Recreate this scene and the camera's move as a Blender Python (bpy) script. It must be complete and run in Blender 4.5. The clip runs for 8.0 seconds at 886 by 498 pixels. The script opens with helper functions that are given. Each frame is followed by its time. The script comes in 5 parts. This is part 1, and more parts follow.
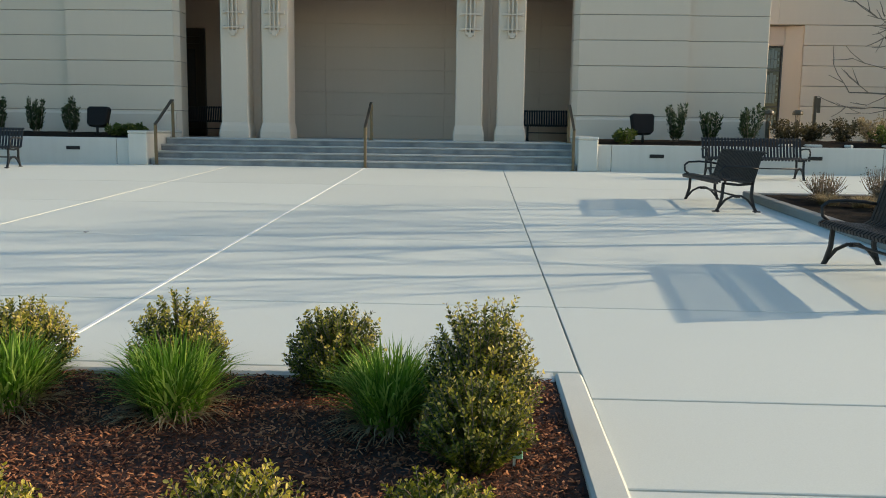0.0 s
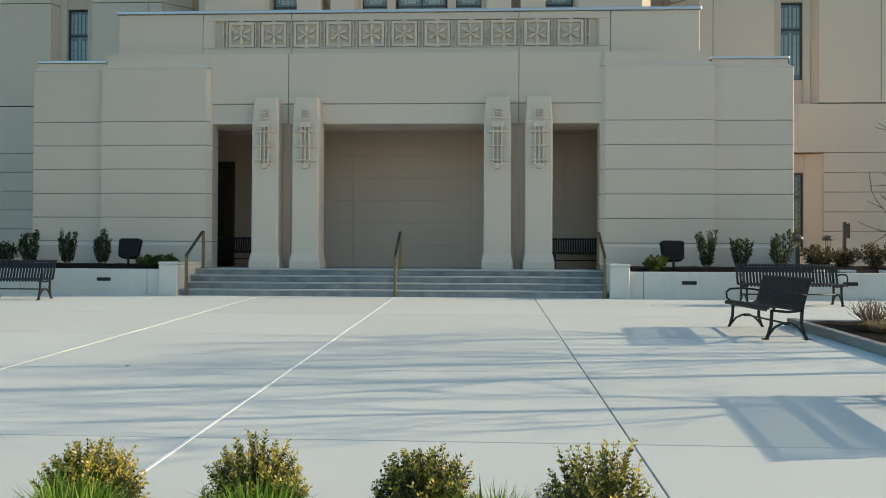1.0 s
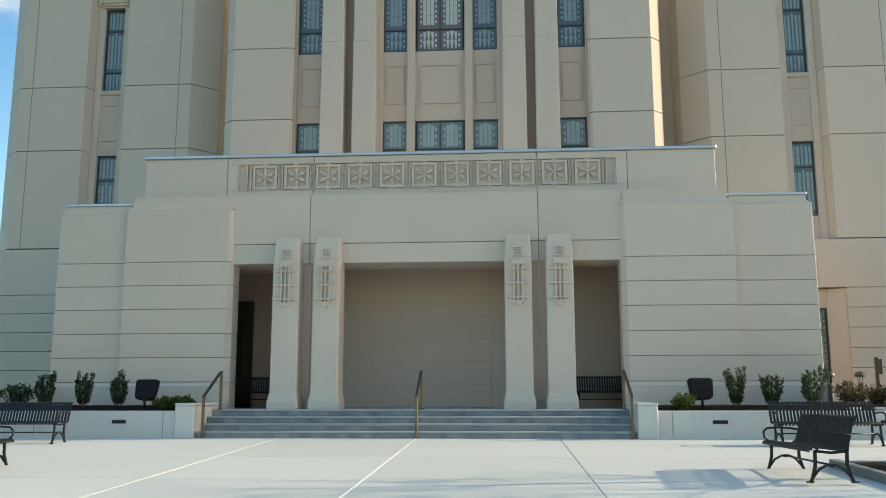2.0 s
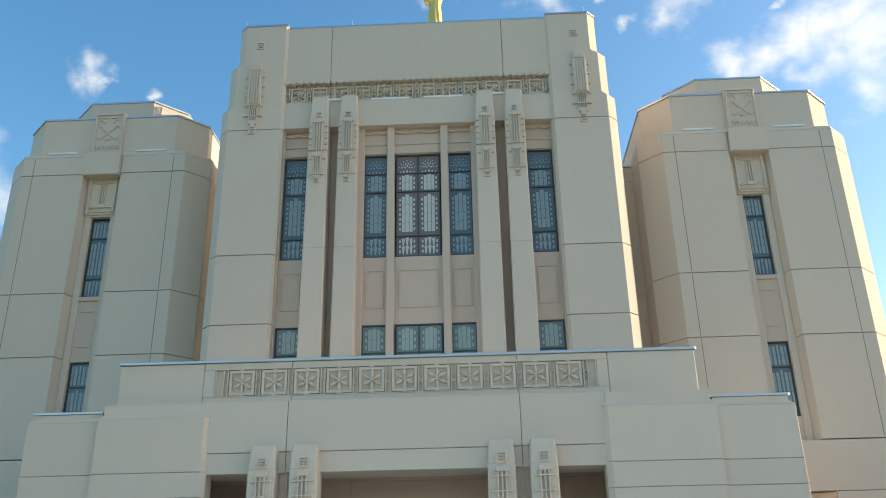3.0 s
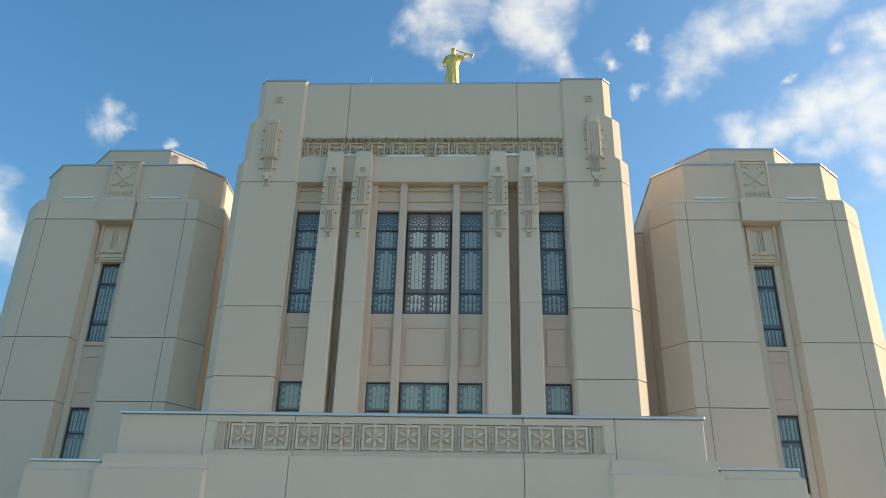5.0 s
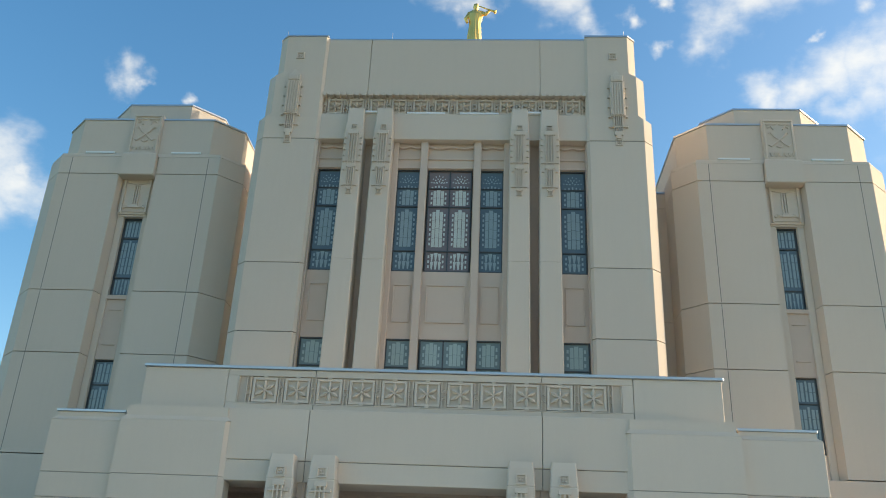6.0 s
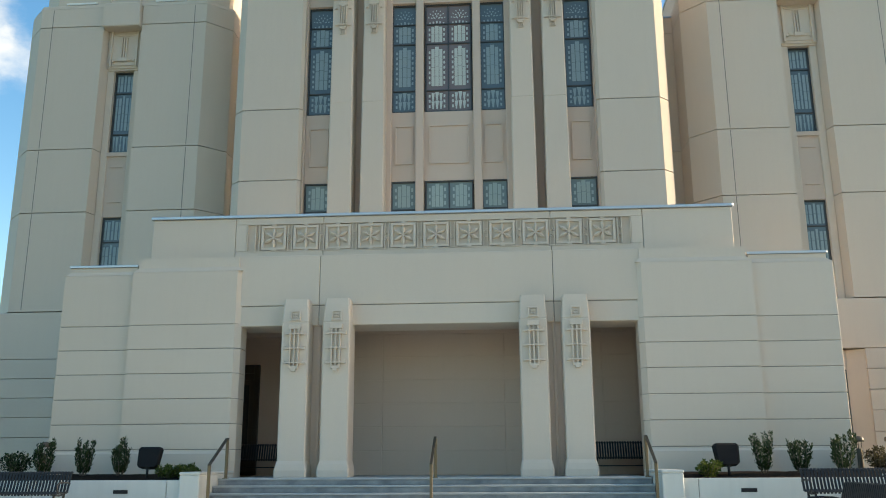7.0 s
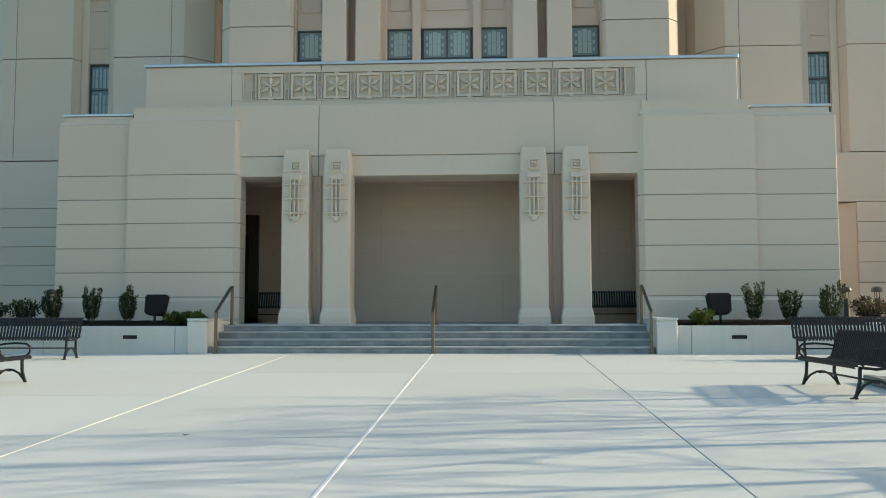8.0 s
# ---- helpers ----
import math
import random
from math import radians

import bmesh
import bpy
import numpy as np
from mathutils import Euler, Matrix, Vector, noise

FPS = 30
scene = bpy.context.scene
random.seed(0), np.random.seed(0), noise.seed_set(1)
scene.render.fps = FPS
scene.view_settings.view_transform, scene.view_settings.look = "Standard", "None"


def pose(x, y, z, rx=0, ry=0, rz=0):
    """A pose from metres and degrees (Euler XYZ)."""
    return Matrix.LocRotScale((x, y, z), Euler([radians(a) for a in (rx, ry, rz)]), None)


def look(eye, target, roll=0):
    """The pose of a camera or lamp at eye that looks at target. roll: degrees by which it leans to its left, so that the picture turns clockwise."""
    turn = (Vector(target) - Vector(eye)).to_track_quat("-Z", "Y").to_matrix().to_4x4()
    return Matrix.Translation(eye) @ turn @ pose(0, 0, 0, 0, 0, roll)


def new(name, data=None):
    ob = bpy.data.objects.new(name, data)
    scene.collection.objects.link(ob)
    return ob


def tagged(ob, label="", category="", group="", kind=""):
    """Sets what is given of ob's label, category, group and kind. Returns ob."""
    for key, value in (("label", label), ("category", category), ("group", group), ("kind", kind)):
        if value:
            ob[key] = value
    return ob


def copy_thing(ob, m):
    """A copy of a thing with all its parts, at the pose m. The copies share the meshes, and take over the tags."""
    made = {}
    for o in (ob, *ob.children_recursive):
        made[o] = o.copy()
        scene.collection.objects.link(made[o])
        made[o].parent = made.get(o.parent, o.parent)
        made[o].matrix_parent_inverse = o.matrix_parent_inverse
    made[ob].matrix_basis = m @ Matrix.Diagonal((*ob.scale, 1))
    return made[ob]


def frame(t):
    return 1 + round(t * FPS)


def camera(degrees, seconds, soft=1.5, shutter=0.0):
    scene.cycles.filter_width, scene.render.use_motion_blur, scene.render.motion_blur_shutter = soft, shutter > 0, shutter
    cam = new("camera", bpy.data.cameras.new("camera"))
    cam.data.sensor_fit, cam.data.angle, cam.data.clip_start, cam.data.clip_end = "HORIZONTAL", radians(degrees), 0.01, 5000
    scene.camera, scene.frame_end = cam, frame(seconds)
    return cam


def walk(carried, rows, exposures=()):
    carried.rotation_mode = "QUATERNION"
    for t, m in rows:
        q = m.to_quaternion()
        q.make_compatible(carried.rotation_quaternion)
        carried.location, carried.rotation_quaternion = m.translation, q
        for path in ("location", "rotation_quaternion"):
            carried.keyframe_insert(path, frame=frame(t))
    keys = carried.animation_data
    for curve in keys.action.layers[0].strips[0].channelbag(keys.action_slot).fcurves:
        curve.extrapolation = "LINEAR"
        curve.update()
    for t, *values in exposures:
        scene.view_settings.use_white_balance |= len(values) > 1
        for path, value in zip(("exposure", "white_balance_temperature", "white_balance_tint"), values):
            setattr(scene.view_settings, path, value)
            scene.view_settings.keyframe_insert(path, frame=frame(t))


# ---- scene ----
cam = camera(54.1, 8.0, soft=1.0)
PATH = [
    (0, (2.54, -0.031, 0.864), (2.467, 1.949, 0.593), 0.8),
    (0.5, (2.376, 0.116, 0.867), (2.283, 2.109, 0.739), -0.7),
    (1, (2.134, 0.153, 0.877), (2.028, 2.15, 0.898), 0.3),
    (2.3, (1.956, 0.338, 0.879), (1.812, 2.275, 1.35), -0.1),
    (2.5, (1.924, 0.336, 0.881), (1.807, 2.248, 1.455), -0.8),
    (3, (1.833, 0.392, 0.926), (1.763, 2.231, 1.708), -1.1),
    (3.5, (1.819, 0.435, 0.942), (1.737, 2.227, 1.827), 0.2),
    (4, (1.817, 0.445, 0.92), (1.733, 2.229, 1.821), 1.0),
    (5.3, (1.742, 0.483, 0.971), (1.658, 2.268, 1.878), 1.5),
    (5.5, (1.73, 0.489, 0.979), (1.646, 2.275, 1.874), 1.6),
    (6, (1.672, 0.456, 0.954), (1.547, 2.277, 1.77), 2.6),
    (6.5, (1.667, 0.589, 0.927), (1.522, 2.465, 1.606), 1.8),
    (7, (1.624, 0.781, 0.933), (1.488, 2.718, 1.411), -0.3),
    (7.5, (1.5, 0.785, 0.94), (1.381, 2.758, 1.244), 0.8),
    (8, (1.291, 0.751, 0.923), (1.181, 2.742, 1.065), -0.1),
]
EXPOSURE = [(0.0, 0.06, 8300, 8.0), (1.0, 0.10, 8300, 8.0), (2.5, 0.42, 8150, 8.5), (3.5, 0.29, 7800, 8.0), (5.5, 0.16, 7800, 8.0), (6.5, 0.31, 7950, 8.0), (7.0, 0.41, 8150, 8.0), (8.0, 0.26, 8300, 8.0)]
walk(cam, [(t, look(eye, target, roll)) for t, eye, target, roll in PATH], exposures=EXPOSURE)

# ---- world and sun ----
SUN = Vector((2.38, 0.45, 0.84)).normalized()
world = bpy.data.worlds.new("sky")
scene.world = world
world.use_nodes = True
wn, wl = world.node_tree.nodes, world.node_tree.links
sky = wn.new("ShaderNodeTexSky")
sky.sky_type, sky.sun_disc = "NISHITA", False
sky.sun_elevation = math.asin(SUN.z)
sky.sun_rotation = math.atan2(SUN.x, SUN.y)
sky.altitude, sky.air_density, sky.dust_density, sky.ozone_density = 200, 1.0, 1.5, 1.6
coord = wn.new("ShaderNodeTexCoord")


def wmath(op, a, b=None):
    n = wn.new("ShaderNodeMath")
    n.operation = op
    for i, v in enumerate((a, b)):
        if v is None:
            continue
        if isinstance(v, (int, float)):
            n.inputs[i].default_value = v
        else:
            wl.new(v, n.inputs[i])
    return n.outputs[0]


# broken fair-weather clouds: (direction, angular radius)
CLOUDS = [((-0.393, 0.746, 0.538), 0.035), ((-0.383, 0.756, 0.532), 0.019), ((-0.339, 0.779, 0.528), 0.016),
          ((-0.505, 0.752, 0.424), 0.072), ((-0.495, 0.769, 0.404), 0.065), ((-0.52, 0.758, 0.395), 0.082), ((-0.487, 0.765, 0.421), 0.038),
          ((-0.048, 0.739, 0.673), 0.072), ((-0.071, 0.747, 0.661), 0.047), ((-0.03, 0.765, 0.643), 0.033), ((-0.029, 0.721, 0.693), 0.069),
          ((0.055, 0.741, 0.669), 0.069), ((0.071, 0.757, 0.65), 0.057), ((0.087, 0.774, 0.628), 0.042), ((0.088, 0.72, 0.689), 0.069), ((0.142, 0.766, 0.626), 0.021),
          ((0.186, 0.748, 0.637), 0.018), ((0.17, 0.785, 0.596), 0.018), ((0.215, 0.771, 0.6), 0.049), ((0.234, 0.756, 0.611), 0.057), ((0.258, 0.738, 0.623), 0.065),
          ((0.285, 0.72, 0.633), 0.072), ((0.31, 0.701, 0.643), 0.072), ((0.32, 0.676, 0.664), 0.082), ((0.372, 0.714, 0.594), 0.031), ((0.397, 0.696, 0.599), 0.036),
          ((0.328, 0.746, 0.58), 0.014), ((0.282, 0.794, 0.539), 0.042), ((0.317, 0.78, 0.54), 0.049), ((0.345, 0.761, 0.55), 0.055), ((0.37, 0.745, 0.555), 0.065),
          ((0.396, 0.728, 0.56), 0.072), ((0.382, 0.761, 0.524), 0.062), ((0.408, 0.747, 0.525), 0.082), ((0.357, 0.777, 0.518), 0.047), ((0.412, 0.767, 0.493), 0.057),
          ((0.424, 0.701, 0.574), 0.072), ((0.432, 0.732, 0.527), 0.109)]
warp = wn.new("ShaderNodeTexNoise")
warp.inputs["Scale"].default_value, warp.inputs["Detail"].default_value = 26.0, 5.0
wl.new(coord.outputs["Generated"], warp.inputs["Vector"])
fine = wn.new("ShaderNodeTexNoise")
fine.inputs["Scale"].default_value, fine.inputs["Detail"].default_value = 15.0, 10.0
fine.inputs["Roughness"].default_value = 0.62
drawn = wn.new("ShaderNodeMapping")
drawn.inputs["Rotation"].default_value = (0.0, radians(38), 0.0)
drawn.inputs["Scale"].default_value = (0.6, 1.0, 1.5)
wl.new(coord.outputs["Generated"], drawn.inputs["Vector"])
wl.new(drawn.outputs[0], fine.inputs["Vector"])
broad = wn.new("ShaderNodeTexNoise")
broad.inputs["Scale"].default_value, broad.inputs["Detail"].default_value = 3.2, 6.0
wl.new(coord.outputs["Generated"], broad.inputs["Vector"])
shift = wn.new("ShaderNodeVectorMath")
shift.operation = "MULTIPLY_ADD"
wl.new(warp.outputs["Color"], shift.inputs[0])
shift.inputs[1].default_value = (0.075, 0.075, 0.06)
wl.new(coord.outputs["Generated"], shift.inputs[2])
back = wn.new("ShaderNodeVectorMath")
back.operation = "SUBTRACT"
wl.new(shift.outputs[0], back.inputs[0])
back.inputs[1].default_value = (0.0375, 0.0375, 0.03)
total = None
for way, size in CLOUDS:
    d = wn.new("ShaderNodeVectorMath")
    d.operation = "DISTANCE"
    wl.new(back.outputs[0], d.inputs[0])
    d.inputs[1].default_value = Vector(way).normalized()
    m = wn.new("ShaderNodeMapRange")
    m.inputs["From Min"].default_value, m.inputs["From Max"].default_value = size * 0.95, size * 0.0
    wl.new(d.outputs["Value"], m.inputs["Value"])
    total = m.outputs[0] if total is None else wmath("MAXIMUM", total, m.outputs[0])
# behind the camera the cloud thickens towards the sun, as it does over the facade
south = wn.new("ShaderNodeSeparateXYZ")
wl.new(coord.outputs["Generated"], south.inputs[0])
east = wn.new("ShaderNodeMapRange")
east.interpolation_type = "SMOOTHSTEP"
east.inputs["From Min"].default_value, east.inputs["From Max"].default_value = 0.1, 0.9
east.inputs["To Min"].default_value, east.inputs["To Max"].default_value = 0.0, 0.3
wl.new(south.outputs[0], east.inputs["Value"])
rest = wmath("MULTIPLY", wmath("LESS_THAN", south.outputs[1], 0.3), wmath("MULTIPLY", wmath("SUBTRACT", wmath("ADD", broad.outputs["Fac"], east.outputs[0]), 0.66), 4.0))
total = wmath("MAXIMUM", total, rest)
mask = wn.new("ShaderNodeMapRange")
mask.interpolation_type = "SMOOTHSTEP"
mask.inputs["From Min"].default_value, mask.inputs["From Max"].default_value = 0.60, 1.36
wl.new(wmath("ADD", wmath("MULTIPLY", total, 0.75), wmath("MULTIPLY", fine.outputs["Fac"], 0.95)), mask.inputs["Value"])
cover = wmath("MULTIPLY", mask.outputs[0], wmath("GREATER_THAN", total, 0.02))
mix = wn.new("ShaderNodeMix")
mix.data_type = "RGBA"
wl.new(wmath("MULTIPLY", cover, 0.8), mix.inputs["Factor"])
deep = wn.new("ShaderNodeHueSaturation")
deep.inputs["Saturation"].default_value, deep.inputs["Value"].default_value = 1.36, 1.8
wl.new(sky.outputs[0], deep.inputs["Color"])
wl.new(deep.outputs[0], mix.inputs["A"])
mix.inputs["B"].default_value = (6.1, 6.5, 7.1, 1)
wl.new(mix.outputs["Result"], wn["Background"].inputs["Color"])
wn["Background"].inputs["Strength"].default_value = 0.145

sun = new("sun", bpy.data.lights.new("sun", "SUN"))
sun.data.energy, sun.data.angle, sun.data.color = 4.0, radians(0.4), (1.0, 0.93, 0.82)
sun.matrix_world = look(SUN * 60, (0, 0, 0))

# ---- materials ----


def material(name, base, rough=0.8, metal=0.0, vary=0.12, scale=2.0, grain=60.0, bump=0.15, bump_scale=None, tint=None, piece=0.0, streak=0.0, spec=0.5):
    """A surface with a broad and a fine variation of its colour, a fine relief and, for pieces, a shift from piece to piece."""
    m = bpy.data.materials.new(name)
    m.use_nodes = True
    n, k = m.node_tree.nodes, m.node_tree.links
    b = n["Principled BSDF"]
    b.inputs["Roughness"].default_value, b.inputs["Metallic"].default_value = rough, metal
    b.inputs["Specular IOR Level"].default_value = spec
    c = n.new("ShaderNodeTexCoord")
    geo = n.new("ShaderNodeNewGeometry")
    big = n.new("ShaderNodeTexNoise")
    big.inputs["Scale"].default_value, big.inputs["Detail"].default_value = scale, 5
    small = n.new("ShaderNodeTexNoise")
    small.inputs["Scale"].default_value, small.inputs["Detail"].default_value = grain, 3
    k.new(geo.outputs["Position"], big.inputs["Vector"])
    k.new(geo.outputs["Position"], small.inputs["Vector"])
    other = tint or tuple(x * 0.72 for x in base)
    r = n.new("ShaderNodeMapRange")
    r.inputs["From Min"].default_value, r.inputs["From Max"].default_value = 0.3, 0.72
    k.new(big.outputs["Fac"], r.inputs["Value"])
    mx = n.new("ShaderNodeMix")
    mx.data_type = "RGBA"
    mx.inputs["A"].default_value, mx.inputs["B"].default_value = (*base, 1), (*other, 1)
    f = n.new("ShaderNodeMath")
    f.operation = "MULTIPLY"
    f.inputs[1].default_value = min(1.0, vary * 3)
    k.new(r.outputs[0], f.inputs[0])
    k.new(f.outputs[0], mx.inputs["Factor"])
    hs = n.new("ShaderNodeHueSaturation")
    k.new(mx.outputs["Result"], hs.inputs["Color"])
    v = n.new("ShaderNodeMapRange")
    v.inputs["To Min"].default_value, v.inputs["To Max"].default_value = 1 - vary, 1 + vary
    k.new(small.outputs["Fac"], v.inputs["Value"])
    value = v.outputs[0]
    if piece:
        oi = n.new("ShaderNodeObjectInfo")
        pr = n.new("ShaderNodeMapRange")
        pr.inputs["To Min"].default_value, pr.inputs["To Max"].default_value = 1 - piece, 1 + piece
        k.new(oi.outputs["Random"], pr.inputs["Value"])
        mm = n.new("ShaderNodeMath")
        mm.operation = "MULTIPLY"
        k.new(value, mm.inputs[0])
        k.new(pr.outputs[0], mm.inputs[1])
        value = mm.outputs[0]
    if streak:
        mp = n.new("ShaderNodeMapping")
        mp.inputs["Scale"].default_value = (5.0, 5.0, 0.35)
        k.new(geo.outputs["Position"], mp.inputs["Vector"])
        st = n.new("ShaderNodeTexNoise")
        st.inputs["Scale"].default_value, st.inputs["Detail"].default_value = 1.6, 4
        k.new(mp.outputs[0], st.inputs["Vector"])
        sr = n.new("ShaderNodeMapRange")
        sr.inputs["From Min"].default_value, sr.inputs["From Max"].default_value = 0.45, 0.75
        sr.inputs["To Min"].default_value, sr.inputs["To Max"].default_value = 1.0, 1 - streak
        k.new(st.outputs["Fac"], sr.inputs["Value"])
        mm = n.new("ShaderNodeMath")
        mm.operation = "MULTIPLY"
        k.new(value, mm.inputs[0])
        k.new(sr.outputs[0], mm.inputs[1])
        value = mm.outputs[0]
    k.new(value, hs.inputs["Value"])
    k.new(hs.outputs[0], b.inputs["Base Color"])
    if bump:
        bp = n.new("ShaderNodeBump")
        bp.inputs["Strength"].default_value, bp.inputs["Distance"].default_value = bump, 0.01
        bs = n.new("ShaderNodeTexNoise")
        bs.inputs["Scale"].default_value, bs.inputs["Detail"].default_value = bump_scale or grain * 1.7, 4
        k.new(geo.outputs["Position"], bs.inputs["Vector"])
        k.new(bs.outputs["Fac"], bp.inputs["Height"])
        k.new(bp.outputs[0], b.inputs["Normal"])
    return m


STONE = material("cast_stone", (0.668, 0.557, 0.455), 0.85, vary=0.05, scale=0.7, grain=45, bump=0.12, tint=(0.598, 0.501, 0.412), piece=0.025, streak=0.015)
# Same stone in the recesses, redder to stand in for warm bounced light.
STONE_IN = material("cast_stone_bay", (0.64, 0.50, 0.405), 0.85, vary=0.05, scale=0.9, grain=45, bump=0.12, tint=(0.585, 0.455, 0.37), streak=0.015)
JOINT = material("sealant", (0.21, 0.19, 0.165), 0.9, vary=0.08)
COPING = material("coping_metal", (0.55, 0.56, 0.58), 0.35, 0.9, vary=0.05, bump=0.02)
PLAZA = material("broomed_concrete", (0.60, 0.622, 0.565), 0.85, vary=0.085, scale=0.45, grain=140, bump=0.10, bump_scale=260, tint=(0.535, 0.55, 0.505), piece=0.035)
KERB = material("kerb_concrete", (0.58, 0.58, 0.52), 0.9, vary=0.10, scale=3, grain=140, bump=0.12, bump_scale=220)
WHITE_LINE = material("white_sealant", (0.85, 0.85, 0.83), 0.6, vary=0.04)
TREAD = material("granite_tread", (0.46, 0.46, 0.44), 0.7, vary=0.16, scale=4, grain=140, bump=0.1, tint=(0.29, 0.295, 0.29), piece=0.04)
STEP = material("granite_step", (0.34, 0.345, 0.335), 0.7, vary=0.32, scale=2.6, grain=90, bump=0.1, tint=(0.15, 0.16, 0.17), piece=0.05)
WALL_W = material("planter_concrete", (0.62, 0.605, 0.555), 0.85, vary=0.06, scale=1.2, grain=50, bump=0.15, streak=0.05)
BLACK = material("black_powder_coat", (0.018, 0.019, 0.021), 0.5, vary=0.1, bump=0.03, spec=0.35)
MATTE = material("matte_black_housing", (0.012, 0.012, 0.013), 0.7, vary=0.1, bump=0.02, spec=0.15)
TWIG = material("tan_twig", (0.34, 0.23, 0.15), 0.9, vary=0.2, scale=8, grain=40, bump=0.2)
BRONZE = material("bronze", (0.20, 0.145, 0.085), 0.5, 0.6, vary=0.12, scale=6, bump=0.03)
DARKBR = material("dark_bronze", (0.06, 0.048, 0.036), 0.45, 0.4, vary=0.1, bump=0.03)
FRAME = material("window_frame_paint", (0.075, 0.078, 0.08), 0.5, 0.2, vary=0.08, bump=0.02)
MULCH = material("bark_mulch", (0.07, 0.028, 0.017), 0.95, vary=0.35, scale=9, grain=60, bump=1.0, bump_scale=45, tint=(0.04, 0.022, 0.016))
CHIP = material("bark_chip", (0.30, 0.13, 0.075), 0.9, vary=0.3, scale=14, grain=90, bump=0.4, tint=(0.07, 0.04, 0.03))
# Same concrete as KERB; the shade on its face is put into the colour.
SHADED_KERB = material("weathered_kerb", (0.24, 0.24, 0.225), 0.9, vary=0.14, scale=3, grain=80, bump=0.3)
# Ledge strips, much whiter than the stone round them.
WHITE_LEDGE = material("white_flashing", (0.84, 0.84, 0.82), 0.5, vary=0.03)
GOLD = material("gold_leaf", (1.0, 0.68, 0.22), 0.55, 1.0, vary=0.05, bump=0.03)
BARK = material("grey_bark", (0.17, 0.14, 0.115), 0.9, vary=0.2, scale=8, grain=40, bump=0.6)
GRASSGROUND = material("lawn", (0.10, 0.12, 0.05), 0.95, vary=0.2, scale=0.6, grain=20, bump=0.5)
# Unseen roofs; the pale warm tan is set to bounce light onto the tower.
ROOF = material("roof_membrane", (0.76, 0.66, 0.55), 0.9, vary=0.08)


def leaf_material(name, a, b, c, rough=0.45, thin=0.42):
    """Leaves: a different green on every leaf, lit through a little."""
    m = bpy.data.materials.new(name)
    m.use_nodes = True
    n, k = m.node_tree.nodes, m.node_tree.links
    p = n["Principled BSDF"]
    p.inputs["Roughness"].default_value, p.inputs["Specular IOR Level"].default_value = rough, 0.25
    g = n.new("ShaderNodeNewGeometry")
    ramp = n.new("ShaderNodeValToRGB")
    ramp.color_ramp.elements[0].color, ramp.color_ramp.elements[1].color = (*a, 1), (*c, 1)
    ramp.color_ramp.elements.new(0.6).color = (*b, 1)
    k.new(g.outputs["Random Per Island"], ramp.inputs["Fac"])
    k.new(ramp.outputs[0], p.inputs["Base Color"])
    tr = n.new("ShaderNodeBsdfTranslucent")
    k.new(ramp.outputs[0], tr.inputs["Color"])
    ms = n.new("ShaderNodeMixShader")
    ms.inputs[0].default_value = thin
    k.new(p.outputs[0], ms.inputs[1])
    k.new(tr.outputs[0], ms.inputs[2])
    k.new(ms.outputs[0], n["Material Output"].inputs["Surface"])
    return m


BOX_LEAF = leaf_material("shrub_leaf", (0.024, 0.038, 0.007), (0.085, 0.115, 0.014), (0.30, 0.29, 0.04))
# Yellow leaf tips: the sun on the shoot ends is put into the colour.
SUNLIT_LEAF = leaf_material("young_shrub_leaf", (0.22, 0.22, 0.02), (0.52, 0.42, 0.06), (0.88, 0.68, 0.22))
YEW_LEAF = leaf_material("yew_leaf", (0.018, 0.034, 0.014), (0.036, 0.06, 0.022), (0.08, 0.115, 0.045))
BLADE = leaf_material("grass_blade", (0.04, 0.115, 0.012), (0.13, 0.28, 0.028), (0.46, 0.58, 0.15), thin=0.42)
STRAW = leaf_material("dry_grass", (0.20, 0.15, 0.09), (0.32, 0.25, 0.15), (0.46, 0.38, 0.24), 0.8)
RUST_LEAF = leaf_material("rusty_leaf", (0.045, 0.036, 0.018), (0.095, 0.075, 0.036), (0.20, 0.16, 0.085), 0.7)
LOW_LEAF = leaf_material("low_shrub_leaf", (0.04, 0.07, 0.016), (0.08, 0.12, 0.025), (0.16, 0.18, 0.04))


def glass_material(name, base, rough, spec):
    m = bpy.data.materials.new(name)
    m.use_nodes = True
    n, k = m.node_tree.nodes, m.node_tree.links
    p = n["Principled BSDF"]
    p.inputs["Base Color"].default_value = (*base, 1)
    p.inputs["Roughness"].default_value, p.inputs["Specular IOR Level"].default_value = rough, spec
    t = n.new("ShaderNodeNewGeometry")
    z = n.new("ShaderNodeTexNoise")
    z.inputs["Scale"].default_value = 2.2
    k.new(t.outputs["Position"], z.inputs["Vector"])
    bp = n.new("ShaderNodeBump")
    bp.inputs["Strength"].default_value, bp.inputs["Distance"].default_value = 0.08, 0.02
    k.new(z.outputs["Fac"], bp.inputs["Height"])
    k.new(bp.outputs[0], p.inputs["Normal"])
    return m


DARK_MULCH = material("dark_mulch", (0.030, 0.021, 0.015), 0.95, vary=0.35, scale=9, grain=50, bump=1.0, bump_scale=40, tint=(0.013, 0.010, 0.008), spec=0.05)
BROWN = material("brown_lamp_paint", (0.11, 0.085, 0.06), 0.5, 0.3, vary=0.1, bump=0.02)
THIN = material("grey_joint_sealant", (0.68, 0.675, 0.63), 0.7, vary=0.05)
ART_DARK = glass_material("art_glass_blue_grey", (0.12, 0.165, 0.185), 0.12, 0.6)
ART_PALE = glass_material("art_glass_pale", (0.29, 0.37, 0.375), 0.25, 0.5)
